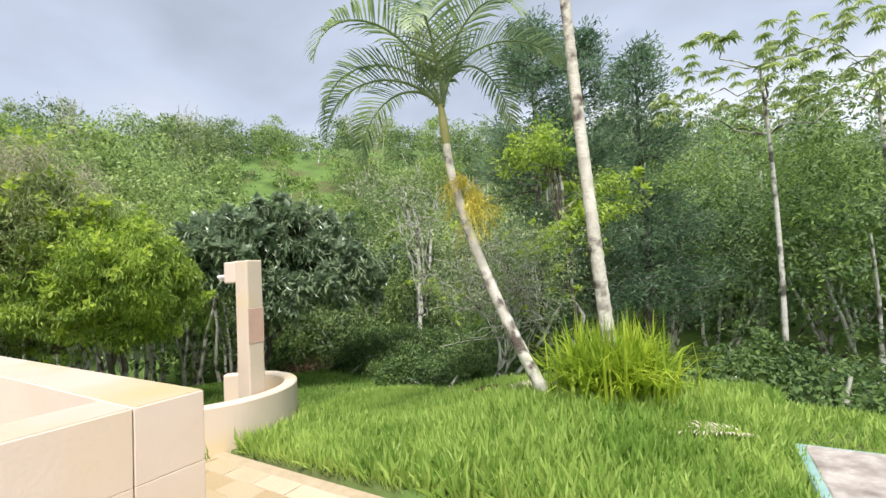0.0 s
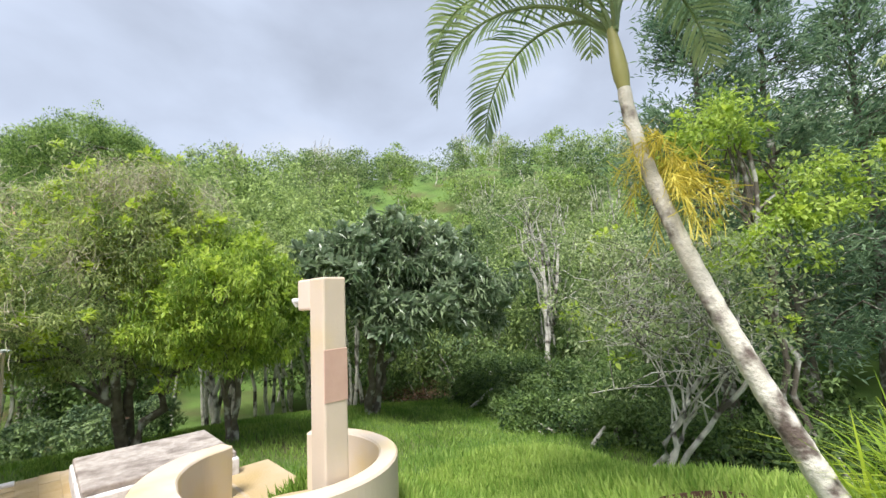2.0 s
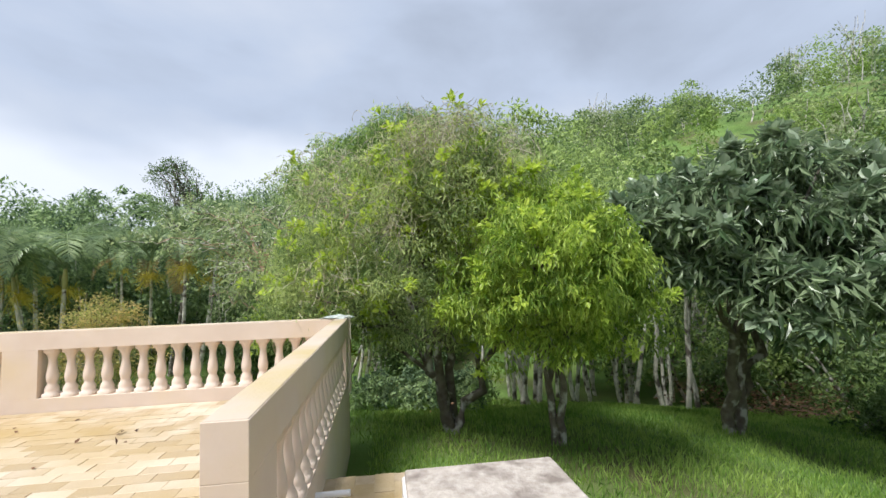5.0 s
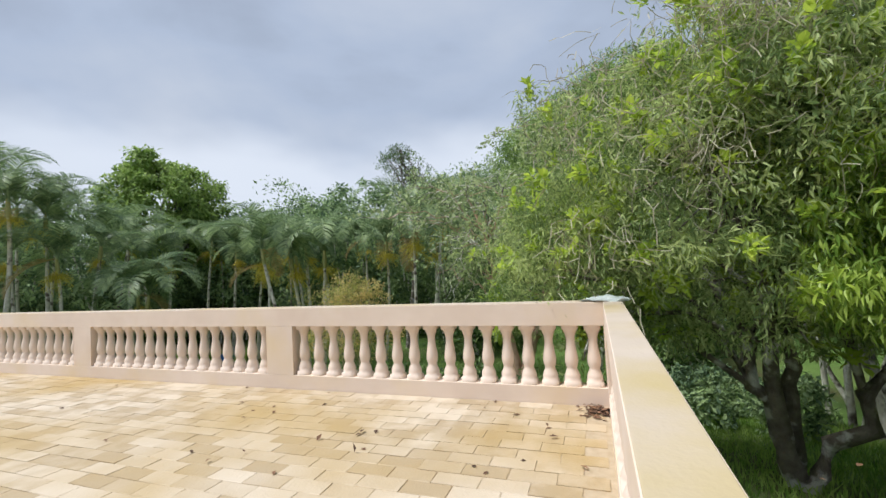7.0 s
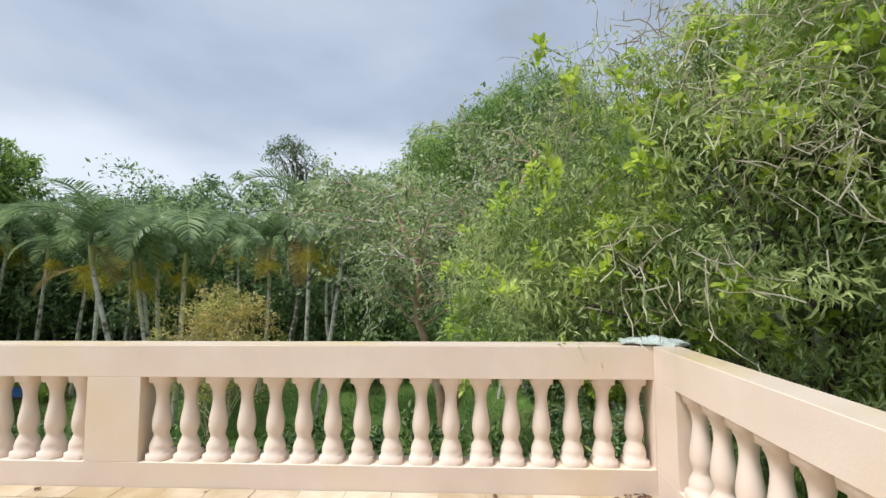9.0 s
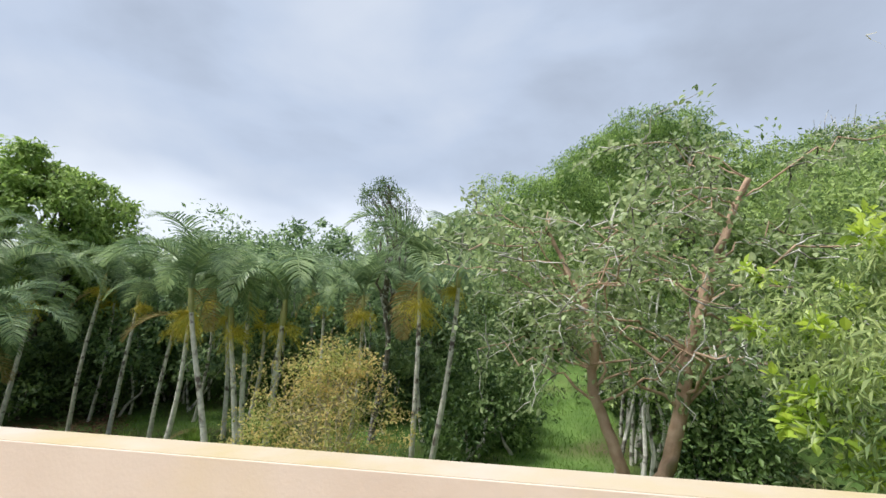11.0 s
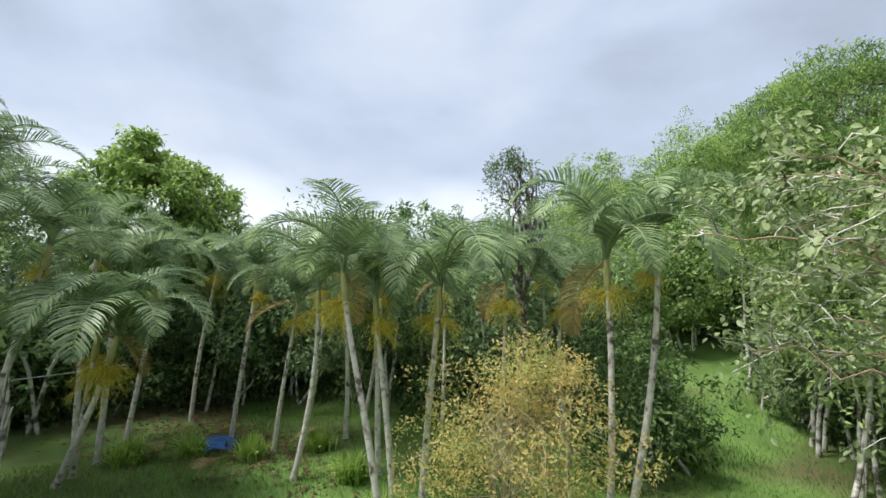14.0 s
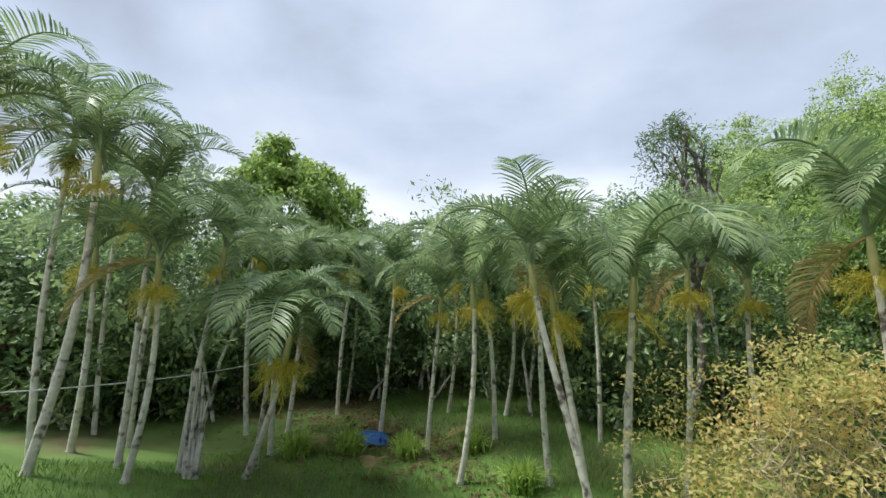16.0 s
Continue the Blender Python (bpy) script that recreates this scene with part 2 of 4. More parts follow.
LEAF = (np.array([(0, 0, 0), (-0.24, 0.42, 0.05), (0, 1, -0.12), (0.24, 0.42, 0.05)]), np.array([(0, 3, 2), (0, 2, 1)]))
LANCE = (np.array([(0, 0, 0), (-0.12, 0.40, 0.03), (0, 1, -0.22), (0.12, 0.40, 0.03)]), np.array([(0, 3, 2), (0, 2, 1)]))
BROAD = (np.array([(0, 0, 0), (-0.26, 0.25, 0.05), (-0.28, 0.62, 0.03), (0, 1, -0.14), (0.28, 0.62, 0.03), (0.26, 0.25, 0.05)]), np.array([(0, 5, 4), (0, 4, 3), (0, 3, 2), (0, 2, 1)]))
STRAND = (np.array([(-0.03, 0, 0), (0.03, 0, 0), (0.02, 1, -0.12), (-0.02, 1, -0.12)]), np.array([(0, 1, 2), (0, 2, 3)]))


def scatter(template, pos, way, size, rng, roll=1.0, face=None):
    """Copies of a leaf template at pos, pointing along way, of that size: verts and faces."""
    tv, tf = template
    way = unit(way)
    up = unit((np.array([0, 0, 1.0]) if face is None else face) + rng.normal(0, 0.45 * roll, way.shape))
    side = unit(np.cross(way, up))
    top = np.cross(side, way)
    v = pos[:, None, :] + size[:, None, None] * (tv[None, :, 0:1] * side[:, None, :] + tv[None, :, 1:2] * way[:, None, :] + tv[None, :, 2:3] * top[:, None, :])
    f = tf[None] + (np.arange(len(pos)) * len(tv))[:, None, None]
    return v.reshape(-1, 3), f.reshape(-1, tf.shape[1])


def merged(pieces):
    """Join (verts, faces) pairs with the same corners per face."""
    vs, fs, n = [], [], 0
    for v, f in pieces:
        vs.append(v)
        fs.append(f + n)
        n += len(v)
    return np.concatenate(vs), np.concatenate(fs)


def tube(points, radii, sides=7):
    """A tapered tube through points: verts and quads."""
    p, r = np.asarray(points, float), np.asarray(radii, float)
    d = unit(np.gradient(p, axis=0))
    ref = np.where(np.abs(d[:, 2:3]) > 0.9, [[1.0, 0, 0]], [[0, 0, 1.0]])
    a = unit(np.cross(d, ref))
    b = np.cross(d, a)
    ang = np.linspace(0, 2 * math.pi, sides, endpoint=False)
    v = p[:, None] + r[:, None, None] * (np.cos(ang)[None, :, None] * a[:, None] + np.sin(ang)[None, :, None] * b[:, None])
    n = len(p)
    i, j = np.meshgrid(np.arange(n - 1), np.arange(sides), indexing="ij")
    k = (j + 1) % sides
    f = np.stack([i * sides + j, i * sides + k, (i + 1) * sides + k, (i + 1) * sides + j], -1).reshape(-1, 4)
    return v.reshape(-1, 3), f


def bough(start, end, r0, r1, rng, sag=0.12, n=7, wob=0.05):
    """A crooked limb from start to end."""
    t = np.linspace(0, 1, n)[:, None]
    start, end = np.asarray(start, float), np.asarray(end, float)
    p = start + (end - start) * t
    size = np.linalg.norm(end - start)
    p = p + rng.normal(0, wob * size, (n, 3)) * np.sin(t * math.pi)
    p[:, 2] += (sag * size * np.sin(t * math.pi))[:, 0]
    return p, r0 + (r1 - r0) * t[:, 0]


def clumps(center, radii, n, rng, shell=0.55):
    """Clump centres in an uneven ellipsoid, thicker towards its skin."""
    d = unit(rng.normal(0, 1, (n, 3)))
    d[:, 2] = np.where(d[:, 2] < -0.75, -d[:, 2], d[:, 2])
    lump = 1 + 0.16 * np.sin(d[:, 0] * 5 + rng.uniform(0, 6)) + 0.14 * np.sin(d[:, 1] * 6 + d[:, 2] * 4 + rng.uniform(0, 6))
    r = (shell + (1 - shell) * rng.random(n) ** 0.6) * lump
    return np.asarray(center) + d * r[:, None] * np.asarray(radii), d


def foliage(center, radii, rng, clump_n, leaf_n, leaf, spread, template=LEAF, droop=0.3, shell=0.55):
    """Leaves in rounded clumps, each leaf laid roughly on its clump's skin: verts and faces, and the clump centres."""
    c, d = clumps(center, radii, clump_n, rng, shell)
    bulk = spread * rng.uniform(0.6, 1.5, (clump_n, 1, 1))
    out1 = unit(rng.normal(0, 1, (clump_n, leaf_n, 3)) + d[:, None] * 0.55 + np.array([0, 0, 0.25]))
    off = out1 * bulk * rng.uniform(0.55, 1.25, (clump_n, leaf_n, 1)) * (1.25, 1.25, 0.85)
    pos = (c[:, None] + off).reshape(-1, 3)
    way = (rng.normal(0, 0.6, off.shape) + out1 * 0.5 - np.array([0, 0, droop])).reshape(-1, 3)
    face = (out1 * 0.8 + d[:, None] * 0.3 + np.array([0, 0, 0.45])).reshape(-1, 3)
    size = leaf * rng.uniform(0.6, 1.25, len(pos))
    v, f = scatter(template, pos, way, size, rng, 0.8, face)
    return v, f, c


def tree(name, base, center, radii, seed, leaf_mat, bark, label, trunks=1, clump_n=300, leaf_n=34, leaf=0.11, spread=0.2, template=LEAF, droop=0.3, shell=0.55, girth=0.13, limbs=14, category="tree", group="", twigs=40, lobes=(), young=None, limb=0.7):
    """A tree whose trunks and limbs lead from base into a crown of leaf clumps."""
    rng = np.random.default_rng(seed)
    root = thing(name, *base, label, category, group)
    b, c = np.zeros(3), np.asarray(center, float) - np.asarray(base, float)
    made = [foliage(c, radii, rng, clump_n, leaf_n, leaf, spread, template, droop, shell)]
    for at, rad, share in lobes:
        made.append(foliage(np.asarray(at, float) - np.asarray(base, float), rad, rng, int(clump_n * share), leaf_n, leaf, spread, template, droop, shell))
    v, f = merged([q[:2] for q in made])
    cl = np.concatenate([q[2] for q in made])
    if young:
        count, mat, size = young
        mids = np.array([c] + [np.asarray(q[0], float) - np.asarray(base, float) for q in lobes])
        hub = cl[rng.integers(0, len(cl), count)]
        near = mids[np.argmin(((hub[:, None] - mids[None]) ** 2).sum(-1), 1)]
        outward = unit(hub - near)
        hub = hub + outward * rng.uniform(0.05, 0.22, (count, 1))
        m = 16
        off = unit(rng.normal(0, 1, (count, m, 3)) + outward[:, None] * 0.7 + np.array([0, 0, 0.55]))
        pos = (hub[:, None] + off * 0.035 + outward[:, None] * rng.uniform(-0.08, 0.08, (count, m, 1))).reshape(-1, 3)
        yv, yf = scatter(BROAD, pos, off.reshape(-1, 3), size * rng.uniform(0.6, 1.2, count * m), rng, 0.7)
        hold("young_leaves", raw_mesh("young_leaves", yv, yf), mat, root, "lighter leaf rosettes at the crown's skin")["kind"] = "stuff"
    hold("crown", raw_mesh("crown", v, f), leaf_mat, root)
    pieces = []
    for k in range(trunks):
        foot = b + np.array([rng.normal(0, 0.16), rng.normal(0, 0.16), -0.15]) * (trunks > 1) - np.array([0, 0, 0.1])
        fork = c + np.array([rng.normal(0, 0.35) * radii[0], rng.normal(0, 0.35) * radii[1], -0.35 * radii[2]])
        p, r = bough(foot, fork, girth, girth * 0.55, rng, 0.02, 12, 0.018)
        r[0] *= 1.35
        pieces.append(tube(p, r, 9))
        for _ in range(limbs // trunks):
            end = cl[rng.integers(len(cl))]
            s = rng.integers(5, 12)
            q, rr = bough(p[s], end, r[s] * limb, min(0.012, r[s] * limb * 0.4), rng)
            pieces.append(tube(q, rr, 6))
            for _ in range(max(1, twigs // limbs)):
                e = cl[rng.integers(len(cl))]
                w = q[rng.integers(3, 6)]
                if np.linalg.norm(e - w) < 0.9 * max(radii):
                    pieces.append(tube(*bough(w, e, min(0.012, girth * 0.22), 0.004, rng, 0.05, 5), 4))
    v, f = merged(pieces)
    hold("trunk", raw_mesh("trunk", v, f, True), bark, root)
    return root


# ---- ground ----
def step(a, b, x):
    t = np.clip((x - a) / (b - a), 0, 1)
    return t * t * (3 - 2 * t)


def ground_z(x, y):
    """Height of the lawn, the mound beside the terrace, the valley and the hill."""
    x, y = np.asarray(x, float), np.asarray(y, float)
    low = -0.82 - 1.2 * step(-9.5, -17, x) - 0.75 * step(3, 12, y)
    mound = 0.02 + 0.14 * np.exp(-((x + 1.0) ** 2 + (y - 4.0) ** 2) / 1.6) - 0.42 * step(-1.4, -4.2, x) * step(2.7, 4.2, y)
    m = step(7.6, 4.5, y) * step(-6.9, -4.6, x)
    mound = mound - 0.13 * step(2.95, 2.6, y) * step(-4.0, -4.8, x) + 0.06 * step(3.4, 2.4, y) * step(-4.8, -4.0, x)
    z = low + (mound - low) * m
    px, py = x + 4, y - 2
    r = np.hypot(px, py)
    az = np.arctan2(-px, py)
    a = np.cos(np.clip((az - 0.75) / 1.05, -1.57, 1.57))
    hill = 22.6 * a ** 1.2 * step(14, 60, r) + 9 * a * step(50, 130, r)
    bumps = 0.9 * np.sin(x * 0.11 + 1) * np.sin(y * 0.13) * step(25, 60, r) + 0.05 * np.sin(x * 0.9) * np.sin(y * 0.8 + 2)
    return z + hill + bumps


def ground():
    inner = np.concatenate([np.arange(-40, 20, 0.5)])
    xs = np.concatenate([-40 - np.geomspace(1, 900, 40)[::-1], inner, 20 + np.geomspace(1, 900, 40)])
    ys = np.concatenate([-40 - np.geomspace(1, 900, 40)[::-1], np.unique(np.concatenate([np.arange(-40, 40, 0.5), np.linspace(0, 3, 31)])), 40 + np.geomspace(1, 900, 40)])
    gx, gy = np.meshgrid(xs, ys, indexing="ij")
    z = ground_z(gx, gy)
    # the garden dips under the paved platform
    under = (gx > -9.6) & (gx < 6) & (gy < 0.9) & (gy > -20)
    paved = (gx > -7.2) & (gx < 6) & (gy < np.where(gx > -4.8, 2.12, 2.56)) & (gy > 0)
    z = np.where(under | paved, np.minimum(z, -0.5), z)
    n = len(ys)
    i, j = np.meshgrid(np.arange(len(xs) - 1), np.arange(n - 1), indexing="ij")
    f = np.stack([i * n + j, (i + 1) * n + j, (i + 1) * n + j + 1, i * n + j + 1], -1).reshape(-1, 4)
    ob = hold("ground", raw_mesh("ground", np.stack([gx, gy, z], -1).reshape(-1, 3), f, True), LAWN)
    tagged(ob, "green lawn with worn brown spots running up into hills", "lawn", kind="structure")


ground()

# ---- terrace ----
floor = part("floor", box(-9.60, 4.0, -16.0, 0.86, -0.35, -0.006, 0), GROUT)
tagged(floor, "terrace floor of yellow sandstone tiles with brown joints", "floor", kind="structure")
wall = part("wall_terrace", box(-9.655, 4.0, -16.0, 0.93, -2.6, -0.05, 0), PAINT)
tagged(wall, "cream painted retaining wall under the terrace", "wall", kind="structure")
pave = part("pavement", box(-7.28, -4.75, 0.934, 2.57, -1.6, -0.126, 0), GROUT)
tagged(pave, "pavement of sandstone tiles round the cistern", "pavement", kind="structure")
pave_upper = part("pavement", box(-4.75, 5.0, 0.934, 2.16, -1.6, 0.074, 0), GROUT)
tagged(pave_upper, "pavement of sandstone tiles along the lawn", "pavement", kind="structure")


def baluster_mesh():
    prof = [(0.079, 0.0), (0.079, 0.045), (0.072, 0.05), (0.074, 0.09), (0.066, 0.12), (0.050, 0.155), (0.048, 0.175), (0.058, 0.205), (0.063, 0.24), (0.060, 0.29),
            (0.050, 0.35), (0.042, 0.41), (0.041, 0.45), (0.046, 0.49), (0.055, 0.52), (0.062, 0.53), (0.062, 0.545), (0.074, 0.555), (0.077, 0.60)]
    bm = bmesh.new()
    sides, rings = 16, []
    for k, (r, z) in enumerate(prof):
        ring = []
        for s in range(sides):
            a = 2 * math.pi * (s + 0.5) / sides
            ca, sa = math.cos(a), math.sin(a)
            q = r / max(abs(ca), abs(sa)) if k < 2 or k > 16 else r
            q = min(q, r * 1.25)
            ring.append(bm.verts.new((q * ca, q * sa, z)))
        rings.append(ring)
    for lo, hi in zip(rings, rings[1:]):
        for s in range(sides):
            face = bm.faces.new((lo[s], lo[(s + 1) % sides], hi[(s + 1) % sides], hi[s]))
            face.smooth = True
    me = bpy.data.meshes.new("baluster")
    bm.to_mesh(me)
    bm.free()
    me.materials.append(PAINT)
    return me


BALUSTER = baluster_mesh()


def balustrade(label, start, along, thick, bays, z0=-0.01, lift=0.0):
    """Masonry rail from start, along x or y by sign; bays: (from, to, number of balusters) or (from, to, 0) for a solid post."""
    root = thing("balustrade", start[0], start[1], lift, label, "balustrade", "terrace balustrades")
    total = max(b for _, b, _ in bays)

    def block(a, b, z_lo, z_hi, inset=0.0):
        if along == "x":
            return box(a, b, inset, thick - inset, z_lo, z_hi, 0.003)
        return box(inset, thick - inset, a, b, z_lo, z_hi, 0.003)

    part("top_rail", block(0, total, 0.745, 0.965), PAINT, root)
    part("coping", block(0.004, total - 0.004, 0.957, 0.969, 0.004), PAINT_TOP, root, "flat rail top stained yellow by algae")
    part("plinth", block(0, total, z0, 0.165), PAINT, root)
    for a, b, n in bays:
        if n == 0:
            part("post", block(a, b, 0.165, 0.745), PAINT, root)
            continue
        for k in range(n):
            u = a + (b - a) * (k + 0.5) / n
            ob = new("baluster", BALUSTER)
            ob.parent = root
            ob.matrix_basis = (pose(u, thick / 2, 0.165) if along == "x" else pose(thick / 2, u, 0.165)) @ Matrix.Diagonal((1, 1, 0.58 / 0.60, 1))
    return root


balustrade("cream painted masonry balustrade with turned balusters on the terrace's garden side", (-9.685, -13.9), "y", 0.18,
           [(0, 0.40, 0), (0.40, 3.65, 16), (3.65, 3.80, 0), (3.80, 7.12, 16), (7.12, 7.50, 0), (7.50, 10.75, 16), (10.75, 11.14, 0), (11.14, 14.66, 17), (14.66, 14.86, 0)])
balustrade("cream balustrade with yellow algae on its flat top", (-9.503, 0.765), "x", 0.17,
           [(0, 0.28, 0), (0.28, 3.80, 17), (3.80, 4.20, 0)], -0.6)
balustrade("cream balustrade with a grey shaded outer face", (-4.60, 0.785), "x", 0.20,
           [(0, 0.42, 0), (0.42, 2.44, 9), (2.44, 2.86, 0)], -0.34, 0.055)
balustrade("short cream balustrade closing the terrace's end", (-1.94, -5.0), "y", 0.20,
           [(0, 0.4, 0), (0.4, 5.62, 24), (5.62, 5.782, 0)], -0.34, 0.055)

# ---- shower, basin and slab ----
def sweep_wall(path, tops, thick, z0, n=60):
    """A wall along a smooth path, with a top that rises and falls and a thickness for each point."""
    p = np.asarray(path, float)
    t = np.linspace(0, len(p) - 1, n)
    i = np.clip(t.astype(int), 0, len(p) - 2)
    u = (t - i)[:, None]
    pad = np.vstack([2 * p[0] - p[1], p, 2 * p[-1] - p[-2]])
    a, b, c, d = pad[i], pad[i + 1], pad[i + 2], pad[i + 3]
    q = 0.5 * (2 * b + (c - a) * u + (2 * a - 5 * b + 4 * c - d) * u ** 2 + (3 * b - a - 3 * c + d) * u ** 3)
    z = np.interp(t, np.arange(len(p)), tops)
    g = unit(np.gradient(q, axis=0))
    wide = np.interp(t, np.arange(len(p)), thick)
    nrm = np.stack([-g[:, 1], g[:, 0]], -1) * wide[:, None] / 2
    bm = bmesh.new()
    rows = []
    for k in range(n):
        l, r = q[k] + nrm[k], q[k] - nrm[k]
        e = 0.012
        li, ri = q[k] + nrm[k] * (1 - 2 * e / wide[k]), q[k] - nrm[k] * (1 - 2 * e / wide[k])
        rows.append([bm.verts.new((*l, z0)), bm.verts.new((*l, z[k] - e)), bm.verts.new((*li, z[k])), bm.verts.new((*ri, z[k])), bm.verts.new((*r, z[k] - e)), bm.verts.new((*r, z0))])
    for lo, hi in zip(rows, rows[1:]):
        for s in range(5):
            bm.faces.new((lo[s], lo[s + 1], hi[s + 1], hi[s]))
    bm.faces.new(rows[0][::-1])
    bm.faces.new(rows[-1])
    bmesh.ops.recalc_face_normals(bm, faces=bm.faces[:])
    return bm


basin = thing("shower_basin", -4.14, 2.48, -0.13, "curved cream masonry wall round an outdoor shower basin", "shower basin")
ring = [(0.60 * math.cos(radians(a)), 0.60 * math.sin(radians(a))) for a in (-45, -15, 15, 45, 75, 110, 144)]
part("basin_wall", sweep_wall([(-1.20, -0.04), (-1.10, -0.33), (-0.84, -0.56), (-0.46, -0.68), (-0.06, -0.69), (0.24, -0.57)] + ring,
                              [0.41, 0.41, 0.42, 0.45, 0.49, 0.53, 0.555, 0.56, 0.56, 0.56, 0.56, 0.56, 0.56], [0.16, 0.20, 0.25, 0.27, 0.23, 0.15] + [0.12] * 7, -1.2, 90), PAINT_YELLOW, basin)
bm = bmesh.new()
bmesh.ops.create_cone(bm, cap_ends=True, segments=32, radius1=0.545, radius2=0.545, depth=0.1, matrix=Matrix.Translation((0, 0, 0.10)))
part("basin_floor", bm, TILE, basin)

column = thing("shower_column", -3.72, 2.51, 0.147, "square cream masonry shower column with a pink patch", "outdoor shower")
part("shaft", box(-0.085, 0.085, -0.075, 0.075, -0.5, 1.41, 0.012), PAINT_YELLOW, column)
part("arm", box(-0.25, -0.083, -0.074, 0.074, 1.22, 1.409, 0.012), PAINT, column)
part("patch", box(0.080, 0.088, -0.0745, 0.0745, 0.70, 0.995, 0.002, 1), PATCH, column, "bare pink render patch")
bm = box(-0.40, -0.245, -0.05, 0.05, 1.268, 1.300, 0.012)
bmesh.ops.create_cone(bm, cap_ends=True, segments=20, radius1=0.030, radius2=0.026, depth=0.07, matrix=pose(-0.285, 0, 1.325, 0, 0, 0))
bmesh.ops.create_cone(bm, cap_ends=True, segments=20, radius1=0.035, radius2=0.050, depth=0.03, matrix=pose(-0.365, 0, 1.258, 0, 0, 0))
part("shower_head", bm, PLASTIC, column, "white plastic shower head")

slab = thing("cistern", -6.335, 2.11, 0, "low whitewashed tank under a stained concrete lid", "water tank")
part("body", box(-0.56, 0.56, -0.58, 0.58, -1.2, 0.02, 0.02), WHITEWASH, slab)
part("lid", box(-0.53, 0.53, -0.56, 0.56, 0.012, 0.075, 0.018), CONCRETE, slab, "grey concrete lid with black stains")
apron = part("pavement", box(-5.95, -4.55, 2.573, 3.02, -1.6, -0.128, 0.01), TILE)
tagged(apron, "yellowed paved corner beside the shower basin", "pavement", kind="structure")

paver = thing("concrete_slab", 1.03, 2.76, 0.03, "stained concrete slab with a teal painted edge in the grass", "concrete slab")
part("slab_body", box(-0.95, 0.95, -0.9, 0.9, -0.3, 0.14, 0.02), TEAL_EDGE, paver)
part("slab_top", box(-0.90, 0.95, -0.88, 0.86, 0.10, 0.146, 0.01), CONCRETE, paver)

bag_bm = bmesh.new()
bmesh.ops.create_grid(bag_bm, x_segments=14, y_segments=8, size=0.5)
for v in bag_bm.verts:
    x, y = v.co.x, v.co.y
    v.co = (x * 0.42, y * 0.20 * (1 - 0.5 * x), 0.03 * noise.noise(Vector((x * 5, y * 5, 3))) + 0.035 * max(0, 1 - 4 * (x * x + y * y)) + 0.012)
bmesh.ops.solidify(bag_bm, geom=bag_bm.faces[:], thickness=0.008)
bag = part("plastic_sheet", bag_bm, BAG)
bag.matrix_basis = pose(-9.585, 0.80, 0.971, 0, 0, 75)
tagged(bag, "crumpled grey plastic sheet lying on the balustrade corner", "plastic sheet")


# ---- palms ----
def frond_mesh(seed, length, rise, fall, leaflet, n=44, name="frond"):
    """An arching palm leaf in the xz plane: rachis and drooping leaflets."""
    rng = np.random.default_rng(seed)
    t = np.linspace(0, 1, 16)
    ang = np.radians(rise - (rise + fall) * t ** 1.15)
    seg = length / 15
    x = np.concatenate([[0], np.cumsum(np.cos(ang[:-1]) * seg)])
    z = np.concatenate([[0], np.cumsum(np.sin(ang[:-1]) * seg)])
    p = np.stack([x, 0.03 * np.sin(t * 3 + seed), z], -1)
    rv, rf = tube(p, 0.020 * (1 - t) + 0.004, 5)
    pieces = [(rv, np.concatenate([rf[:, [0, 1, 2]], rf[:, [0, 2, 3]]]))]
    u = np.linspace(0.14, 0.995, n)
    for side in (-1, 1):
        uu = u + rng.uniform(-0.006, 0.006, n)
        pos = np.stack([np.interp(uu, t, p[:, k]) for k in range(3)], -1)
        a = np.interp(uu, t, ang)
        fwd = np.stack([np.cos(a), 0 * a, np.sin(a)], -1)
        up = np.stack([-np.sin(a), 0 * a, np.cos(a)], -1)
        lean = 0.25 + 0.75 * uu
        d0 = unit(np.array([[0, side, 0.0]]) + fwd * lean[:, None] + up * (0.62 - 0.30 * uu)[:, None] + rng.normal(0, 0.055, (n, 3)))
        size = leaflet * np.sin(np.clip(uu * 0.95 + 0.08, 0, 1) * math.pi) ** 0.55 * rng.uniform(0.88, 1.1, n)
        d1 = unit(d0 + np.array([0, 0, -0.22]))
        d2 = unit(d1 + np.array([0, 0, -0.42]))
        w = np.cross(d0, up)
        w = unit(w) * 0.0125
        m1 = pos + d0 * size[:, None] * 0.38
        m2 = m1 + d1 * size[:, None] * 0.34
        tip = m2 + d2 * size[:, None] * 0.28
        v = np.stack([pos - w * 0.5, pos + w * 0.5, m1 - w, m1 + w, m2 - w * 0.8, m2 + w * 0.8, tip], 1)
        base = np.array([(0, 1, 3), (0, 3, 2), (2, 3, 5), (2, 5, 4), (4, 5, 6)])
        f = base[None] + (np.arange(n) * 7)[:, None, None]
        pieces.append((v.reshape(-1, 3), f.reshape(-1, 3)))
    v, f = merged(pieces)
    return raw_mesh(name, v, f)


FRONDS = [frond_mesh(s, 2.25, r, fl, 0.50, 52) for s, r, fl in ((1, 87, 55), (2, 80, 78), (3, 70, 92), (4, 54, 100), (5, 83, 86))]
for me in FRONDS:
    me.materials.append(FROND)
DRY = [frond_mesh(11, 1.7, 15, 85, 0.45), frond_mesh(12, 1.5, -10, 88, 0.42)]
for me in DRY:
    me.materials.append(FROND_DRY)


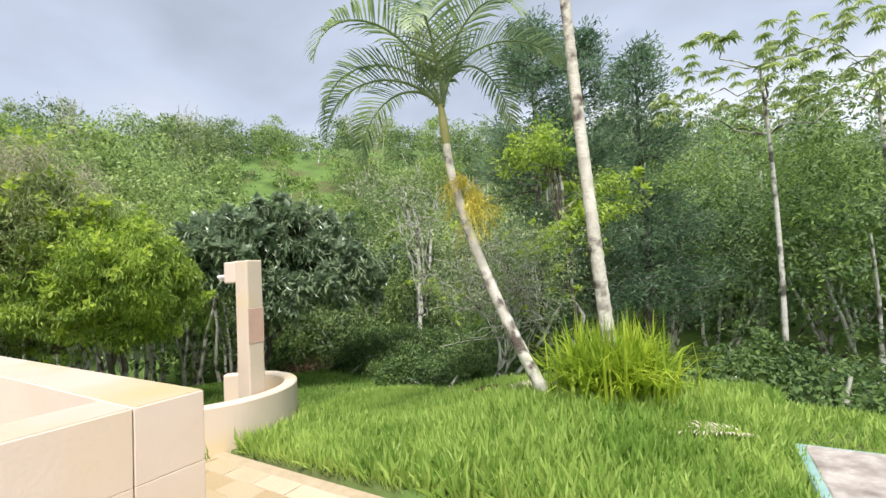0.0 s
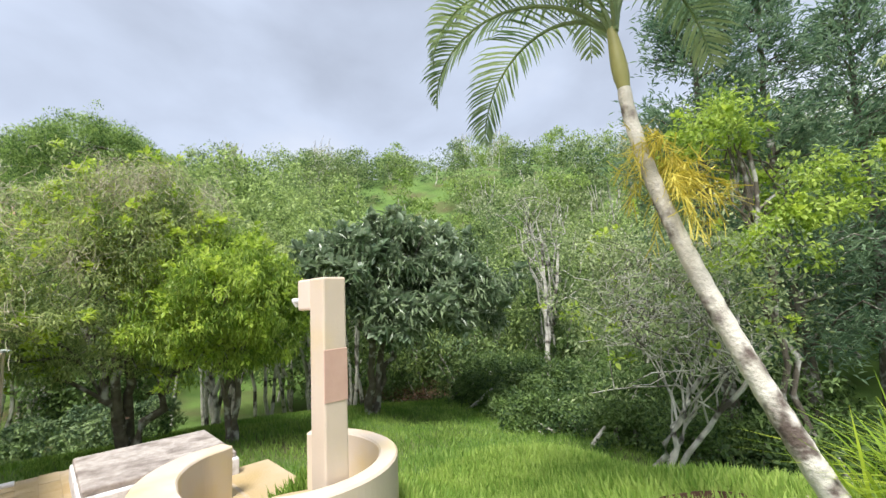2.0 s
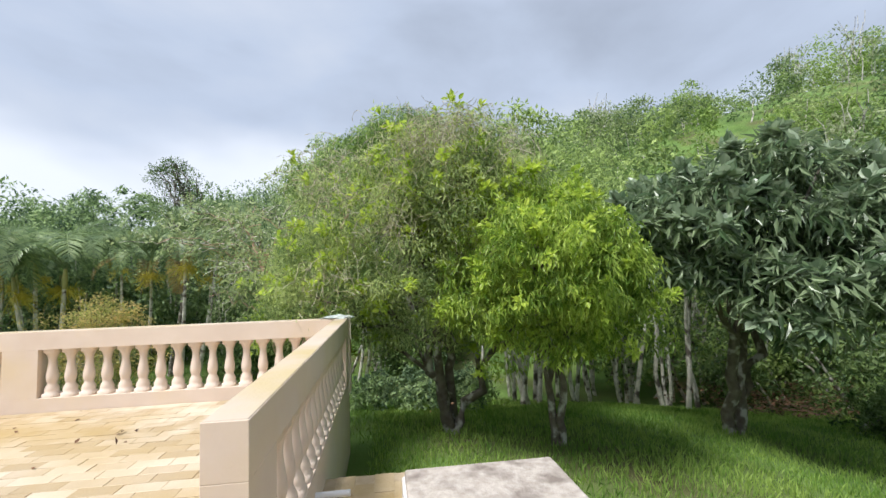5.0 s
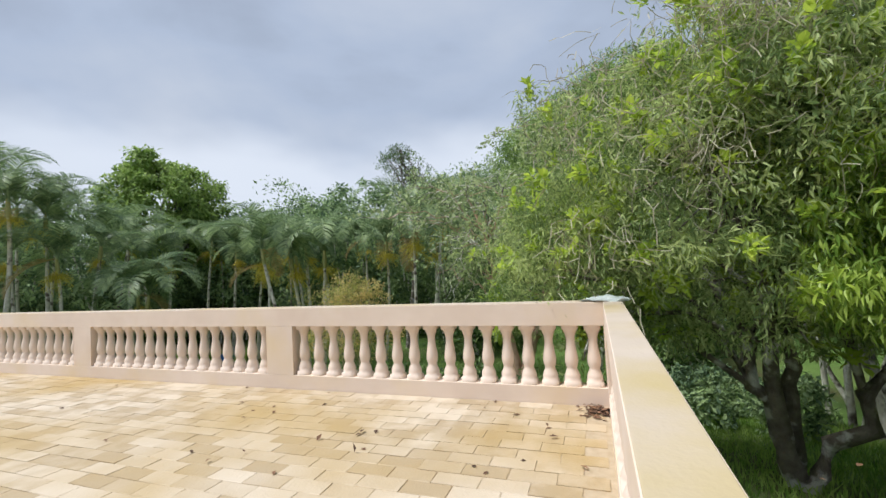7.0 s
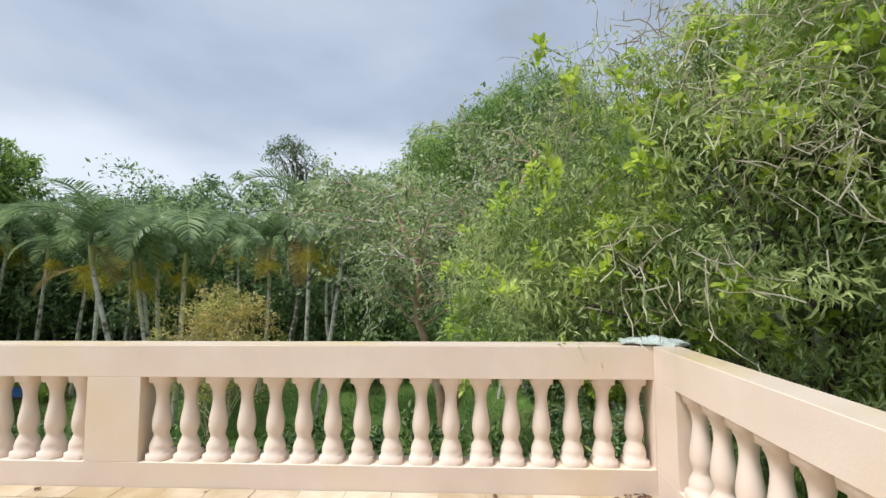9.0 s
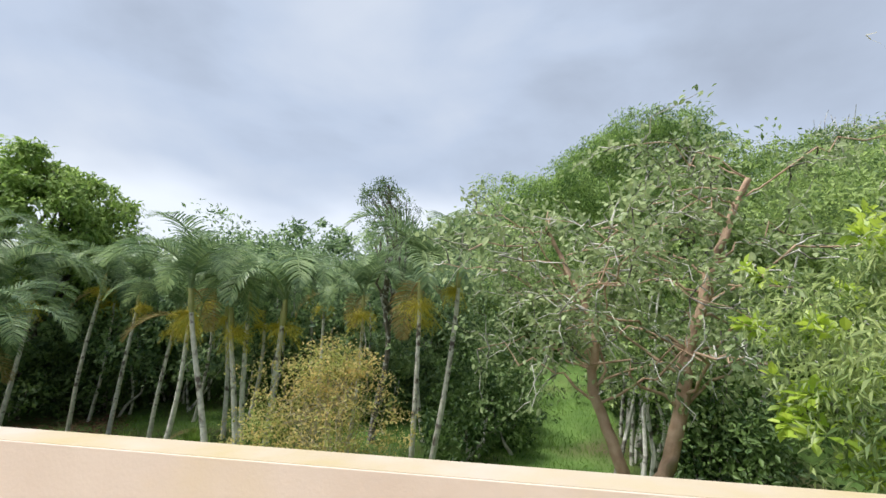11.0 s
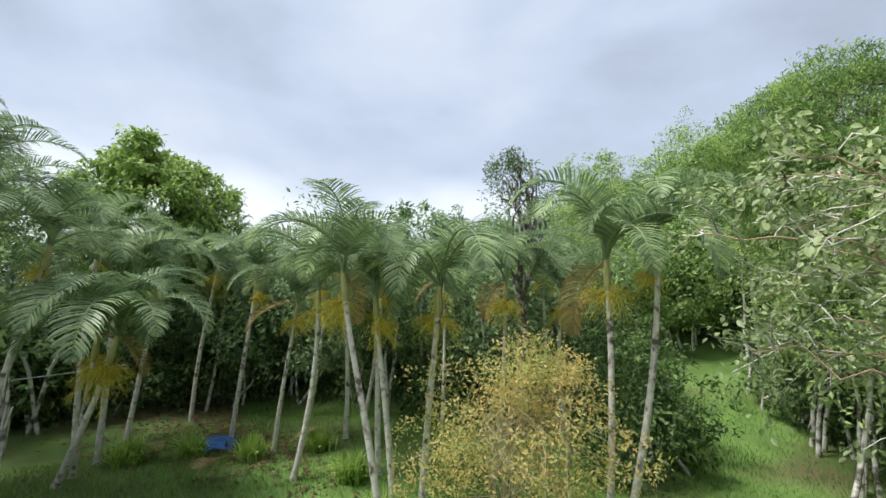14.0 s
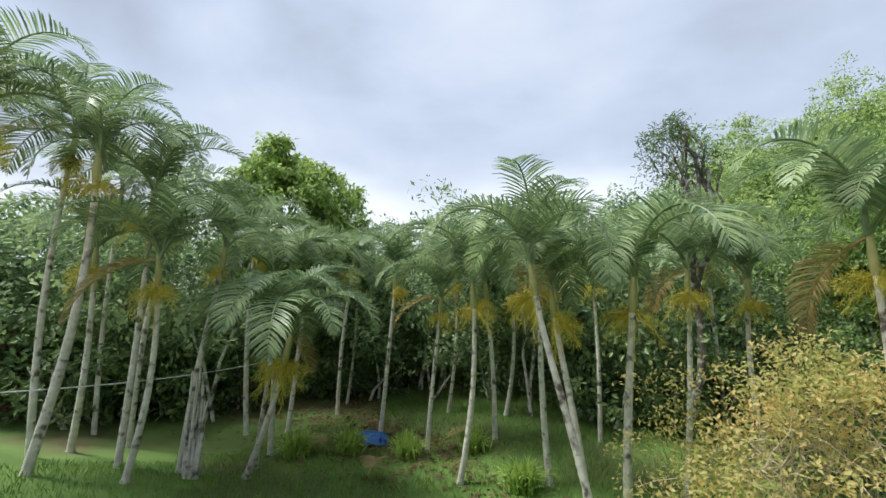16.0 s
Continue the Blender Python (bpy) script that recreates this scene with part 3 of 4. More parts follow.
def fruit_mesh():
    """Branched tassels of short strands that spread and hang below the crownshaft."""
    rng = np.random.default_rng(5)
    stalks, n = 16, 26
    d = unit(np.stack([rng.normal(0.7, 0.4, stalks), rng.normal(0, 0.55, stalks), rng.normal(0.1, 0.35, stalks)], -1))
    u = rng.uniform(0.1, 1.0, (stalks, n, 1))
    pos = (d[:, None] * u * 0.30 + np.array([0, 0, -0.16]) * u ** 2).reshape(-1, 3)
    way = (d[:, None] * 0.7 + rng.normal(0, 0.5, (stalks, n, 3)) + np.array([0, 0, -0.45])).reshape(-1, 3)
    v1, f1 = scatter(STRAND, pos, way, rng.uniform(0.05, 0.12, stalks * n), rng)
    me = raw_mesh("fruit_stalk", v1, f1)
    me.materials.append(FRUIT)
    return me


FRUIT_MESH = fruit_mesh()


def palm(base, top, girth, seed, scale=1.0, fronds=11, dry=1, fruit=2, label="areca palm with a ringed grey trunk and arching dark fronds", bow=0.1, group="garden palms", spin=None, curve=1.35):
    """A palm with a ringed trunk from base to top, crownshaft, fronds and fruit strands."""
    rng = np.random.default_rng(seed)
    root = thing("palm", *base, label, "palm tree", group)
    end = np.asarray(top, float) - np.asarray(base, float)
    n = max(24, int(np.linalg.norm(end) / 0.055))
    t = np.linspace(-0.03, 1, n)[:, None]
    side = unit(np.array([rng.normal(), rng.normal(), 0.0]))
    p = end * t + side * bow * np.sin(t * math.pi)
    p[:, :2] = end[:2] * (1 - np.clip(1 - t, 0, 2) ** curve) + side[:2] * bow * np.sin(t * math.pi)
    r = girth * (1.15 - 0.40 * t[:, 0]) * np.where(np.arange(n) % 2 == 0, 1.0, 0.93)
    r[:3] *= 1.25
    v, f = tube(p, r, 10)
    hold("trunk", raw_mesh("trunk", v, f, True), PALM_TRUNK, root)
    up = unit(p[-1] - p[-4])
    k = np.linspace(0, 1, 7)[:, None]
    shaft = p[-1] + up * 0.55 * scale * k
    sv, sf = tube(shaft, girth * scale ** 0.5 * np.array([0.72, 0.95, 1.0, 0.9, 0.75, 0.6, 0.45]), 10)
    hold("crownshaft", raw_mesh("crownshaft", sv, sf, True), CROWNSHAFT, root)
    heart = shaft[-2]
    a0 = rng.uniform(0, 360) if spin is None else spin
    for i in range(fronds + dry):
        dead = i >= fronds
        me = DRY[i % 2] if dead else FRONDS[(i * 3 + seed) % 5]
        ob = new("frond", me)
        ob.parent = root
        yaw = a0 + i * 137.5 + rng.uniform(-12, 12)
        tilt = rng.uniform(-12, 12)
        s = scale * rng.uniform(0.85, 1.12)
        ob.matrix_basis = pose(*heart, 0, tilt, yaw) @ Matrix.Diagonal((s, s, s, 1))
        if dead:
            tagged(ob, "drooping dry orange frond")
    for i in range(fruit):
        ob = new("fruit_stalk", FRUIT_MESH)
        ob.parent = root
        s = scale * rng.uniform(1.0, 1.5)
        ob.matrix_basis = pose(*p[-1], 0, 0, rng.uniform(0, 360)) @ Matrix.Diagonal((s, s, s, 1))
        tagged(ob, "yellow fruit strands", kind="stuff")
    return root


def gz(x, y):
    return float(ground_z(x, y))


leaning_palm = palm((-1.54, 3.86, gz(-1.54, 3.86)), (-2.36, 3.75, 2.6), 0.053, 3, 0.84, 9, 0, 0, "leaning palm with a pale ringed trunk in the lawn", 0.02, spin=200, curve=1.5)
for k, (dx, dy, turn) in enumerate([(-0.64, -0.10, 20), (-0.60, -0.06, 140), (-0.64, -0.02, 250)]):
    ob = new("fruit_stalk", FRUIT_MESH)
    ob.parent = leaning_palm
    ob.matrix_basis = pose(dx, dy, 1.85 + 0.12 * k, 0, 15, turn) @ Matrix.Diagonal((1.1, 1.1, 1.1, 1))
    tagged(ob, "orange yellow fruit strands", kind="stuff")
palm((-1.02, 4.08, gz(-1.02, 4.08)), (-1.30, 4.10, 5.0), 0.056, 8, 1.1, 9, 0, 0, "tall palm with a white lichened trunk in a grass clump", 0.05, curve=0.62)
WEST = [(-15.25, -7.4, -15.24, -8.33, 1.69), (-16.6, -7.85, -16.58, -8.40, 1.38), (-16.57, -7.37, -16.57, -7.21, 1.5), (-16.94, -4.4, -16.94, -4.3, 2.05), (-17.1, -4.15, -17.1, -3.5, 2.4),
        (-14.6, -15.1, -14.9, -14.9, 2.15), (-15.9, -14.6, -15.2, -13.54, 0.45), (-15.25, -14.04, -15.2, -13.16, 0.37), (-12.4, -15.4, -12.6, -15.0, 3.4), (-13.4, -14.6, -13.4, -14.3, 1.7),
        (-19.5, -14.0, -19.6, -13.8, 2.0), (-20.5, -11.0, -20.3, -11.2, 1.7), (-21.5, -8.5, -21.6, -8.6, 2.2), (-20.5, -16.5, -20.6, -16.3, 2.6), (-17.5, -17.0, -17.4, -17.2, 2.8),
        (-22.0, -13.2, -22.0, -13.0, 2.3), (-24.0, -10.0, -24.0, -10.2, 2.6), (-15.0, -17.8, -15.1, -17.5, 3.0), (-23.5, -5.6, -23.5, -5.8, 2.8),
        (-17.6, -10.6, -17.7, -10.4, 1.5), (-18.4, -9.0, -18.2, -9.1, 1.9), (-19.2, -6.6, -19.3, -6.4, 1.9), (-21.3, -5.0, -21.2, -5.2, 1.8), (-16.8, -15.2, -16.7, -15.3, 1.6),
        (-19.0, -12.2, -19.1, -12.0, 1.3), (-18.2, -16.2, -18.3, -16.0, 1.9), (-22.4, -11.4, -22.4, -11.2, 1.6), (-22.0, -17.4, -22.1, -17.3, 2.2), (-13.7, -17.3, -13.6, -17.1, 2.1),
        (-11.4, -15.8, -11.3, -15.7, 3.9), (-12.9, -16.8, -12.8, -16.7, 4.1), (-13.8, -15.7, -13.9, -15.8, 3.1), (-11.9, -18.0, -11.8, -17.9, 4.4), (-14.9, -19.2, -14.8, -19.2, 3.9)]
for k, (x, y, tx, ty, tz) in enumerate(WEST):
    palm((x, y, gz(x, y)), (tx, ty, tz), 0.056 + 0.012 * ((k * 7) % 3) / 2, 20 + k, 1.02 + 0.06 * ((k * 5) % 4), 9, 1 if k % 3 == 0 else 0, 3)

# ---- trees ----
old_tree = tree("tree", (-10.3, 2.4, gz(-10.3, 2.4)), (-10.2, 1.9, 1.95), (1.35, 1.85, 1.65), 41, OLIVE, BARK_DARK, "broad olive green tree with several dark lichened trunks and hanging vines", 4, 520, 74, 0.082, 0.19, LANCE, 0.6, 0.4, 0.085, 24, twigs=110, limb=0.5,
                lobes=[((-9.5, 2.6, 2.5), (0.95, 1.05, 1.15), 0.45), ((-10.7, 0.3, 1.2), (0.95, 0.95, 1.15), 0.35), ((-11.2, 3.0, 2.6), (1.2, 1.2, 1.2), 0.35), ((-10.4, 2.2, 0.75), (1.0, 1.2, 0.45), 0.2)], young=(760, YOUNG, 0.095))


def hang_vines(parent, base, center, radii, n, seed):
    """Dry vine strands hanging over a crown."""
    rng = np.random.default_rng(seed)
    d = unit(rng.normal(0, 1, (n, 3)) + np.array([0.6, -0.2, 0.5]))
    knot = rng.integers(0, n // 25, n)
    hub = unit(rng.normal(0, 1, (n // 25, 3)) + np.array([0.6, -0.2, 0.6]))
    d = unit(hub[knot] + 0.22 * d)
    pos = (np.asarray(center) - np.asarray(base)) + d * np.asarray(radii) * rng.uniform(0.85, 1.08, (n, 1))
    # each strand is a short chain of thin ribbons that wanders as it falls
    way = np.array([0, 0, -0.5]) + rng.normal(0, 0.7, (n, 3))
    at, vs, fs, count = pos, [], [], 0
    for _ in range(6):
        way = unit(way + rng.normal(0, 0.55, (n, 3)) + np.array([0, 0, -0.22]))
        to = at + way * rng.uniform(0.05, 0.12, (n, 1))
        side = unit(np.cross(way, rng.normal(0, 1, (n, 3)))) * 0.0035
        vs.append(np.stack([at - side, at + side, to + side, to - side], 1).reshape(-1, 3))
        fs.append(np.arange(n * 4).reshape(-1, 4) + count)
        count += n * 4
        at = to
    v, f = np.vstack(vs), np.vstack(fs)
    ob = hold("vines", raw_mesh("vines", v, f), VINE, parent, "hanging dry grey vines")
    tagged(ob, kind="stuff")


hang_vines(old_tree, (-10.3, 2.4, gz(-10.3, 2.4)), (-10.2, 1.9, 2.2), (1.55, 2.0, 1.8), 500, 411)
hang_vines(old_tree, (-10.3, 2.4, gz(-10.3, 2.4)), (-9.5, 2.6, 2.6), (1.1, 1.2, 1.3), 420, 412)
tree("tree", (-9.2, 3.6, gz(-9.2, 3.6)), (-8.75, 3.4, 1.55), (0.95, 1.1, 0.95), 42, LIME, BARK_DARK, "bright lime green citrus tree with drooping leaf clusters", 2, 380, 70, 0.095, 0.15, LANCE, 1.1, 0.5, 0.06, 14,
     lobes=[((-8.6, 4.1, 1.1), (0.7, 0.7, 0.8), 0.25), ((-8.8, 3.5, 0.8), (0.7, 0.75, 0.5), 0.2)], young=(260, YOUNG, 0.08))
# the mango's outer rosettes carry its leaf highlights as a paler colour
tree("mango_tree", (-10.1, 6.9, gz(-10.1, 6.9)), (-9.8, 7.5, 2.15), (1.7, 1.95, 1.0), 43, MANGO, BARK_DARK, "dark green mango tree with long drooping glossy leaves", 3, 190, 46, 0.22, 0.20, LANCE, 0.6, 0.7, 0.10, 16,
     lobes=[((-9.0, 8.9, 1.5), (1.2, 1.3, 0.9), 0.5), ((-9.9, 6.1, 1.95), (1.1, 1.05, 0.95), 0.45), ((-8.6, 7.5, 1.3), (1.0, 1.1, 0.8), 0.4)], young=(520, MANGO_SHEEN, 0.21))
tree("tree", (-3.97, 7.32, gz(-3.97, 7.32)), (-3.75, 7.6, 1.1), (1.6, 1.4, 1.25), 44, PALE, BARK_WHITE, "half bare tree with pale lichened branches", 4, 300, 34, 0.068, 0.18, LEAF, 0.2, 0.4, 0.042, 28, twigs=420, limb=0.42, young=(60, YOUNG, 0.08))
tree("tree", (-9.08, 12.9, gz(-9.08, 12.9)), (-9.5, 13.1, 3.6), (1.8, 1.8, 1.6), 45, PALE, BARK_WHITE, "slender white trunked tree forking near the ground", 2, 130, 14, 0.12, 0.2, LEAF, 0.2, 0.4, 0.085, 12, twigs=90, limb=0.5)


def open_tree(seed):
    """A crooked smooth trunked tree: two stems, sweeping limbs, pale twigs and leaf sprays along them."""
    rng = np.random.default_rng(seed)
    base = np.array([-14.0, -0.95, gz(-14.0, -0.95)])
    root = thing("tree", *base, "open tree with smooth red brown trunks and pale round leaves", "tree")
    stems = [([(0, 0, -0.15), (0.0, 0.28, 1.0), (0.02, 0.62, 1.9), (0.0, 0.86, 3.0), (-0.05, 1.25, 4.1), (0.0, 1.75, 5.2)], 0.125, 0.04),
             ([(0, 0, -0.15), (0.03, 0.10, 0.7), (0.0, -0.12, 1.75), (-0.05, -0.40, 2.4), (0.05, -0.28, 3.1), (-0.1, -0.6, 3.9), (-0.1, -0.9, 4.6)], 0.10, 0.025)]
    wood, twigs, leaves = [], [], []
    for path, r0, r1 in stems:
        p = np.asarray(path, float)
        t = np.linspace(0, len(p) - 1, 30)
        q = np.stack([np.interp(t, np.arange(len(p)), p[:, k]) for k in range(3)], -1)
        q[1:-1] = (q[:-2] + 2 * q[1:-1] + q[2:]) / 4
        q += rng.normal(0, 0.012, q.shape)
        r = np.linspace(r0, r1, 30)
        r[:2] *= 1.3
        wood.append(tube(q, r, 10))
        for _ in range(26):
            k = rng.integers(13, 30)
            toward = np.array([rng.normal(-0.35, 0.8), rng.normal(-0.5, 1.25), rng.uniform(-0.35, 0.9)])
            e = q[k] + unit(toward) * rng.uniform(1.1, 2.5) * (0.8 if k > 24 else 1.0)
            e[1] = max(e[1], -2.55)
            e[2] = np.clip(e[2], 2.8, 4.85 + 0.75 * max(0.0, e[1] + 0.9))
            limb, rr = bough(q[k], e, r[k] * 0.3, 0.007, rng, 0.10, 9, 0.05)
            wood.append(tube(limb, rr, 6))
            for _ in range(8):
                m = rng.integers(3, 9)
                te = limb[m] + unit(rng.normal(0, 1, 3) + (e - q[k]) * 0.4 + np.array([0, 0, -0.25])) * rng.uniform(0.35, 0.95)
                tw, tr = bough(limb[m], te, 0.011, 0.004, rng, 0.08, 6, 0.07)
                twigs.append(tube(tw, tr, 4))
                n = 26
                u = rng.uniform(0.25, 1.05, n)
                pos = np.stack([np.interp(u * 5, np.arange(6), tw[:, c]) for c in range(3)], -1) + rng.normal(0, 0.07, (n, 3))
                way = rng.normal(0, 0.7, (n, 3)) + (te - limb[m]) * 0.8 + np.array([0, 0, -0.25])
                leaves.append(scatter(BROAD, pos, way, 0.088 * rng.uniform(0.6, 1.3, n), rng, 0.9))
    v, f = merged(wood)
    hold("trunk", raw_mesh("trunk", v, f, True), BARK_BROWN, root)
    v, f = merged(twigs)
    tagged(hold("twig", raw_mesh("twig", v, f, True), BARK_WHITE, root, "pale grey twigs"), kind="stuff")
    v, f = merged(leaves)
    hold("crown", raw_mesh("crown", v, f), PALE, root)


open_tree(46)
tree("shrub", (-15.2, -5.5, gz(-15.2, -5.5)), (-15.2, -5.7, -0.15), (1.1, 1.45, 1.15), 47, AUTUMN, TWIG, "airy shrub with yellow and orange tinged leaves", 9, 270, 34, 0.064, 0.17, LEAF, 0.0, 0.25, 0.018, 45, "shrub", twigs=200, limb=0.6,
     lobes=[((-15.2, -5.4, 0.75), (0.6, 0.65, 0.4), 0.2)])
tree("mango_tree", (-21.2, -21.0, gz(-21.2, -21.0)), (-21.6, -20.8, 5.0), (2.45, 2.45, 2.6), 48, HILL_BRIGHT, BARK_DARK, "tall domed mango tree behind the palms", 2, 330, 64, 0.24, 0.30, LEAF, 0.6, 0.8, 0.2, 14,
     lobes=[((-22.7, -19.9, 3.3), (1.9, 1.9, 2.0), 0.5)])
tree("tree", (-23.0, 2.2, gz(-23.0, 2.2)), (-23.2, 2.6, 8.0), (1.9, 2.3, 1.1), 49, FEATHER, BARK_DARK, "tall spreading tree with feathery bright green tiers", 2, 260, 60, 0.15, 0.30, LANCE, 0.5, 0.5, 0.16, 22,
     lobes=[((-22.2, 0.6, 6.8), (1.6, 1.6, 0.8), 0.5), ((-24.0, 4.4, 7.2), (1.8, 2.2, 1.1), 0.55), ((-20.8, -1.0, 5.5), (1.3, 1.3, 0.6), 0.35), ((-21.6, 2.0, 5.6), (1.6, 1.8, 0.8), 0.45), ((-21.0, 0.4, 4.2), (1.4, 1.6, 0.7), 0.4)])
tree("tree", (-2.6, 9.1, gz(-2.6, 9.1)), (-3.0, 8.7, 3.6), (0.65, 0.65, 0.7), 52, LIME, BARK_DARK, "slender tree with loose sprays of bright green leaves", 2, 46, 46, 0.095, 0.20, LEAF, 0.4, 0.3, 0.05, 12,
     lobes=[((-2.1, 9.5, 2.7), (0.8, 0.7, 0.6), 0.9), ((-2.5, 9.0, 1.9), (0.7, 0.7, 0.5), 0.5)], young=(60, YOUNG, 0.11))
tree("tree", (-13.2, 4.6, gz(-13.2, 4.6)), (-13.2, 4.6, 2.0), (2.0, 2.0, 1.9), 50, OLIVE, BARK_WHITE, "olive green tree with pale thin trunks", 3, 420, 34, 0.13, 0.22, LEAF, 0.4, 0.5, 0.07, 16)


def conifer(base, height, spread, seed, label):
    """A tall soft conifer: straight trunk and tiers of needle sprays."""
    rng = np.random.default_rng(seed)
    root = thing("conifer", *base, label, "tree", "tall conifers")
    n = 26
    p = np.stack([rng.normal(0, 0.02, n).cumsum(), rng.normal(0, 0.02, n).cumsum(), np.linspace(-0.1, height, n)], -1)
    pieces = [tube(p, np.linspace(0.15, 0.02, n), 8)]
    sprays = []
    for k in range(90):
        h = rng.uniform(0.18, 1.0)
        reach = spread * (1 - h) ** 0.6 * rng.uniform(0.5, 1.1) + 0.25
        a = rng.uniform(0, 2 * math.pi)
        s = p[min(n - 1, int(h * (n - 1)))]
        e = s + np.array([math.cos(a) * reach, math.sin(a) * reach, rng.uniform(-0.1, 0.5) * reach])
        q, r = bough(s, e, 0.03, 0.006, rng, 0.05, 6)
        pieces.append(tube(q, r, 4))
        m = 170
        u = rng.uniform(0.3, 1.05, m)[:, None]
        pos = s + (e - s) * u + rng.normal(0, 0.17, (m, 3))
        way = unit(e - s) + rng.normal(0, 0.6, (m, 3)) + np.array([0, 0, 0.3])
        sprays.append(scatter(LANCE, pos, way, rng.uniform(0.09, 0.20, m), rng))
    hold("trunk", raw_mesh("trunk", *pieces[0], True), BARK_DARK, root)
    v, f = merged(pieces[1:])
    tagged(hold("limb", raw_mesh("limb", v, f, True), BARK_DARK, root), kind="stuff")
    v, f = merged(sprays)
    hold("crown", raw_mesh("crown", v, f), NEEDLE, root)


conifer((-3.7, 10.7, gz(-3.7, 10.7)), 9.3, 2.0, 61, "tall dark conifer with feathery tiers")
conifer((-2.6, 11.7, gz(-2.6, 11.7)), 9.2, 2.0, 62, "tall dark conifer with feathery tiers")
conifer((-1.7, 12.8, gz(-1.7, 12.8)), 8.8, 2.0, 63, "tall dark conifer with feathery tiers")
tree("tree", (-21.0, -6.5, gz(-21.0, -6.5)), (-21.07, -6.5, 5.3), (0.9, 0.9, 0.95), 64, UNDER, BARK_DARK, "lone airy tree with a straight dark trunk above the palms", 1, 56, 44, 0.12, 0.2, LANCE, 0.0, 0.35, 0.10, 16, twigs=60)


def cecropia(base, height, seed):
    """A thin pale trunk with flat tiers of leaf whorls."""
    rng = np.random.default_rng(seed)
    root = thing("whorled_tree", *base, "slender tree with a white trunk and tiers of drooping leaf whorls", "tree")
    n = 20
    p = np.stack([0.12 * np.sin(np.linspace(0, 2.5, n)), 0 * np.arange(n), np.linspace(-0.1, height, n)], -1)
    pieces, leaves = [tube(p, np.linspace(0.065, 0.03, n), 8)], []
    for k in range(14):
        s = p[rng.integers(15, 20)]
        a = k * 2.4 + rng.uniform(-0.3, 0.3)
        e = s + np.array([math.cos(a), math.sin(a), 0.0]) * rng.uniform(0.6, 2.1) + np.array([0, 0, rng.uniform(0.1, 0.9)])
        q, r = bough(s, e, 0.02, 0.007, rng, -0.05, 6)
        pieces.append(tube(q, r, 5))
        for _ in range(9):
            c = e + rng.normal(0, 0.26, 3)
            m = 14
            b = np.linspace(0, 2 * math.pi, m, endpoint=False)
            way = np.stack([np.cos(b), np.sin(b), np.full(m, -0.45)], -1) + rng.normal(0, 0.25, 3)
            leaves.append(scatter(LANCE, np.repeat(c[None], m, 0), way, rng.uniform(0.16, 0.27, m), rng, 0.4))
    v, f = merged(pieces)
    hold("trunk", raw_mesh("trunk", v, f, True), BARK_WHITE, root)
    v, f = merged(leaves)
    hold("crown", raw_mesh("crown", v, f), OLIVE, root)


cecropia((1.0, 11.5, gz(1.0, 11.5)), 7.0, 71)
cecropia((3.2, 13.2, gz(3.2, 13.2)), 7.2, 72)


def reed_clump(x, y, n, height, seed, mat, label, name="grass_clump", rad=0.17, width=0.0095):
    """A fountain of arching grass blades."""
    rng = np.random.default_rng(seed)
    a, lean = rng.uniform(0, 2 * math.pi, n), rng.uniform(0.06, 1.0, n)
    h = height * rng.uniform(0.55, 1.1, n)
    foot = np.stack([rng.normal(0, rad, n), rng.normal(0, rad, n), np.full(n, -0.03)], -1)
    out2 = np.stack([np.cos(a), np.sin(a), 0 * a], -1)
    t = np.array([0, 0.35, 0.7, 1.0])
    w = np.array([0.7, 1.0, 0.7, 0.05]) * width
    side = np.stack([-np.sin(a), np.cos(a), 0 * a], -1)
    rows = []
    for k in range(4):
        c = foot + out2 * (h * lean * t[k] ** 1.6 * 0.9)[:, None] + np.array([0, 0, 1.0]) * (h * (t[k] - 0.55 * lean * t[k] ** 2.6))[:, None]
        rows += [c - side * w[k], c + side * w[k]]
    v = np.stack(rows, 1)
    base = np.array([(0, 1, 3), (0, 3, 2), (2, 3, 5), (2, 5, 4), (4, 5, 7), (4, 7, 6)])
    f = base[None] + (np.arange(n) * 8)[:, None, None]
    ob = hold(name, raw_mesh(name, v.reshape(-1, 3), f.reshape(-1, 3)), mat)
    ob.matrix_basis = pose(x, y, gz(x, y))
    return tagged(ob, label, "ornamental grass")


reed_clump(-1.06, 4.10, 1700, 0.80, 81, REED, "large fountain of yellow green blades round a palm")
for k, (x, y) in enumerate([(-17.0, -14.6), (-18.4, -12.4), (-19.5, -11.2), (-17.9, -13.7), (-17.9, -9.4), (-16.4, -8.0)]):
    reed_clump(x, y, 260, 0.75, 90 + k, GRASS, "small round tuft of green blades in the lawn", "lawn_tuft", 0.12, 0.02)


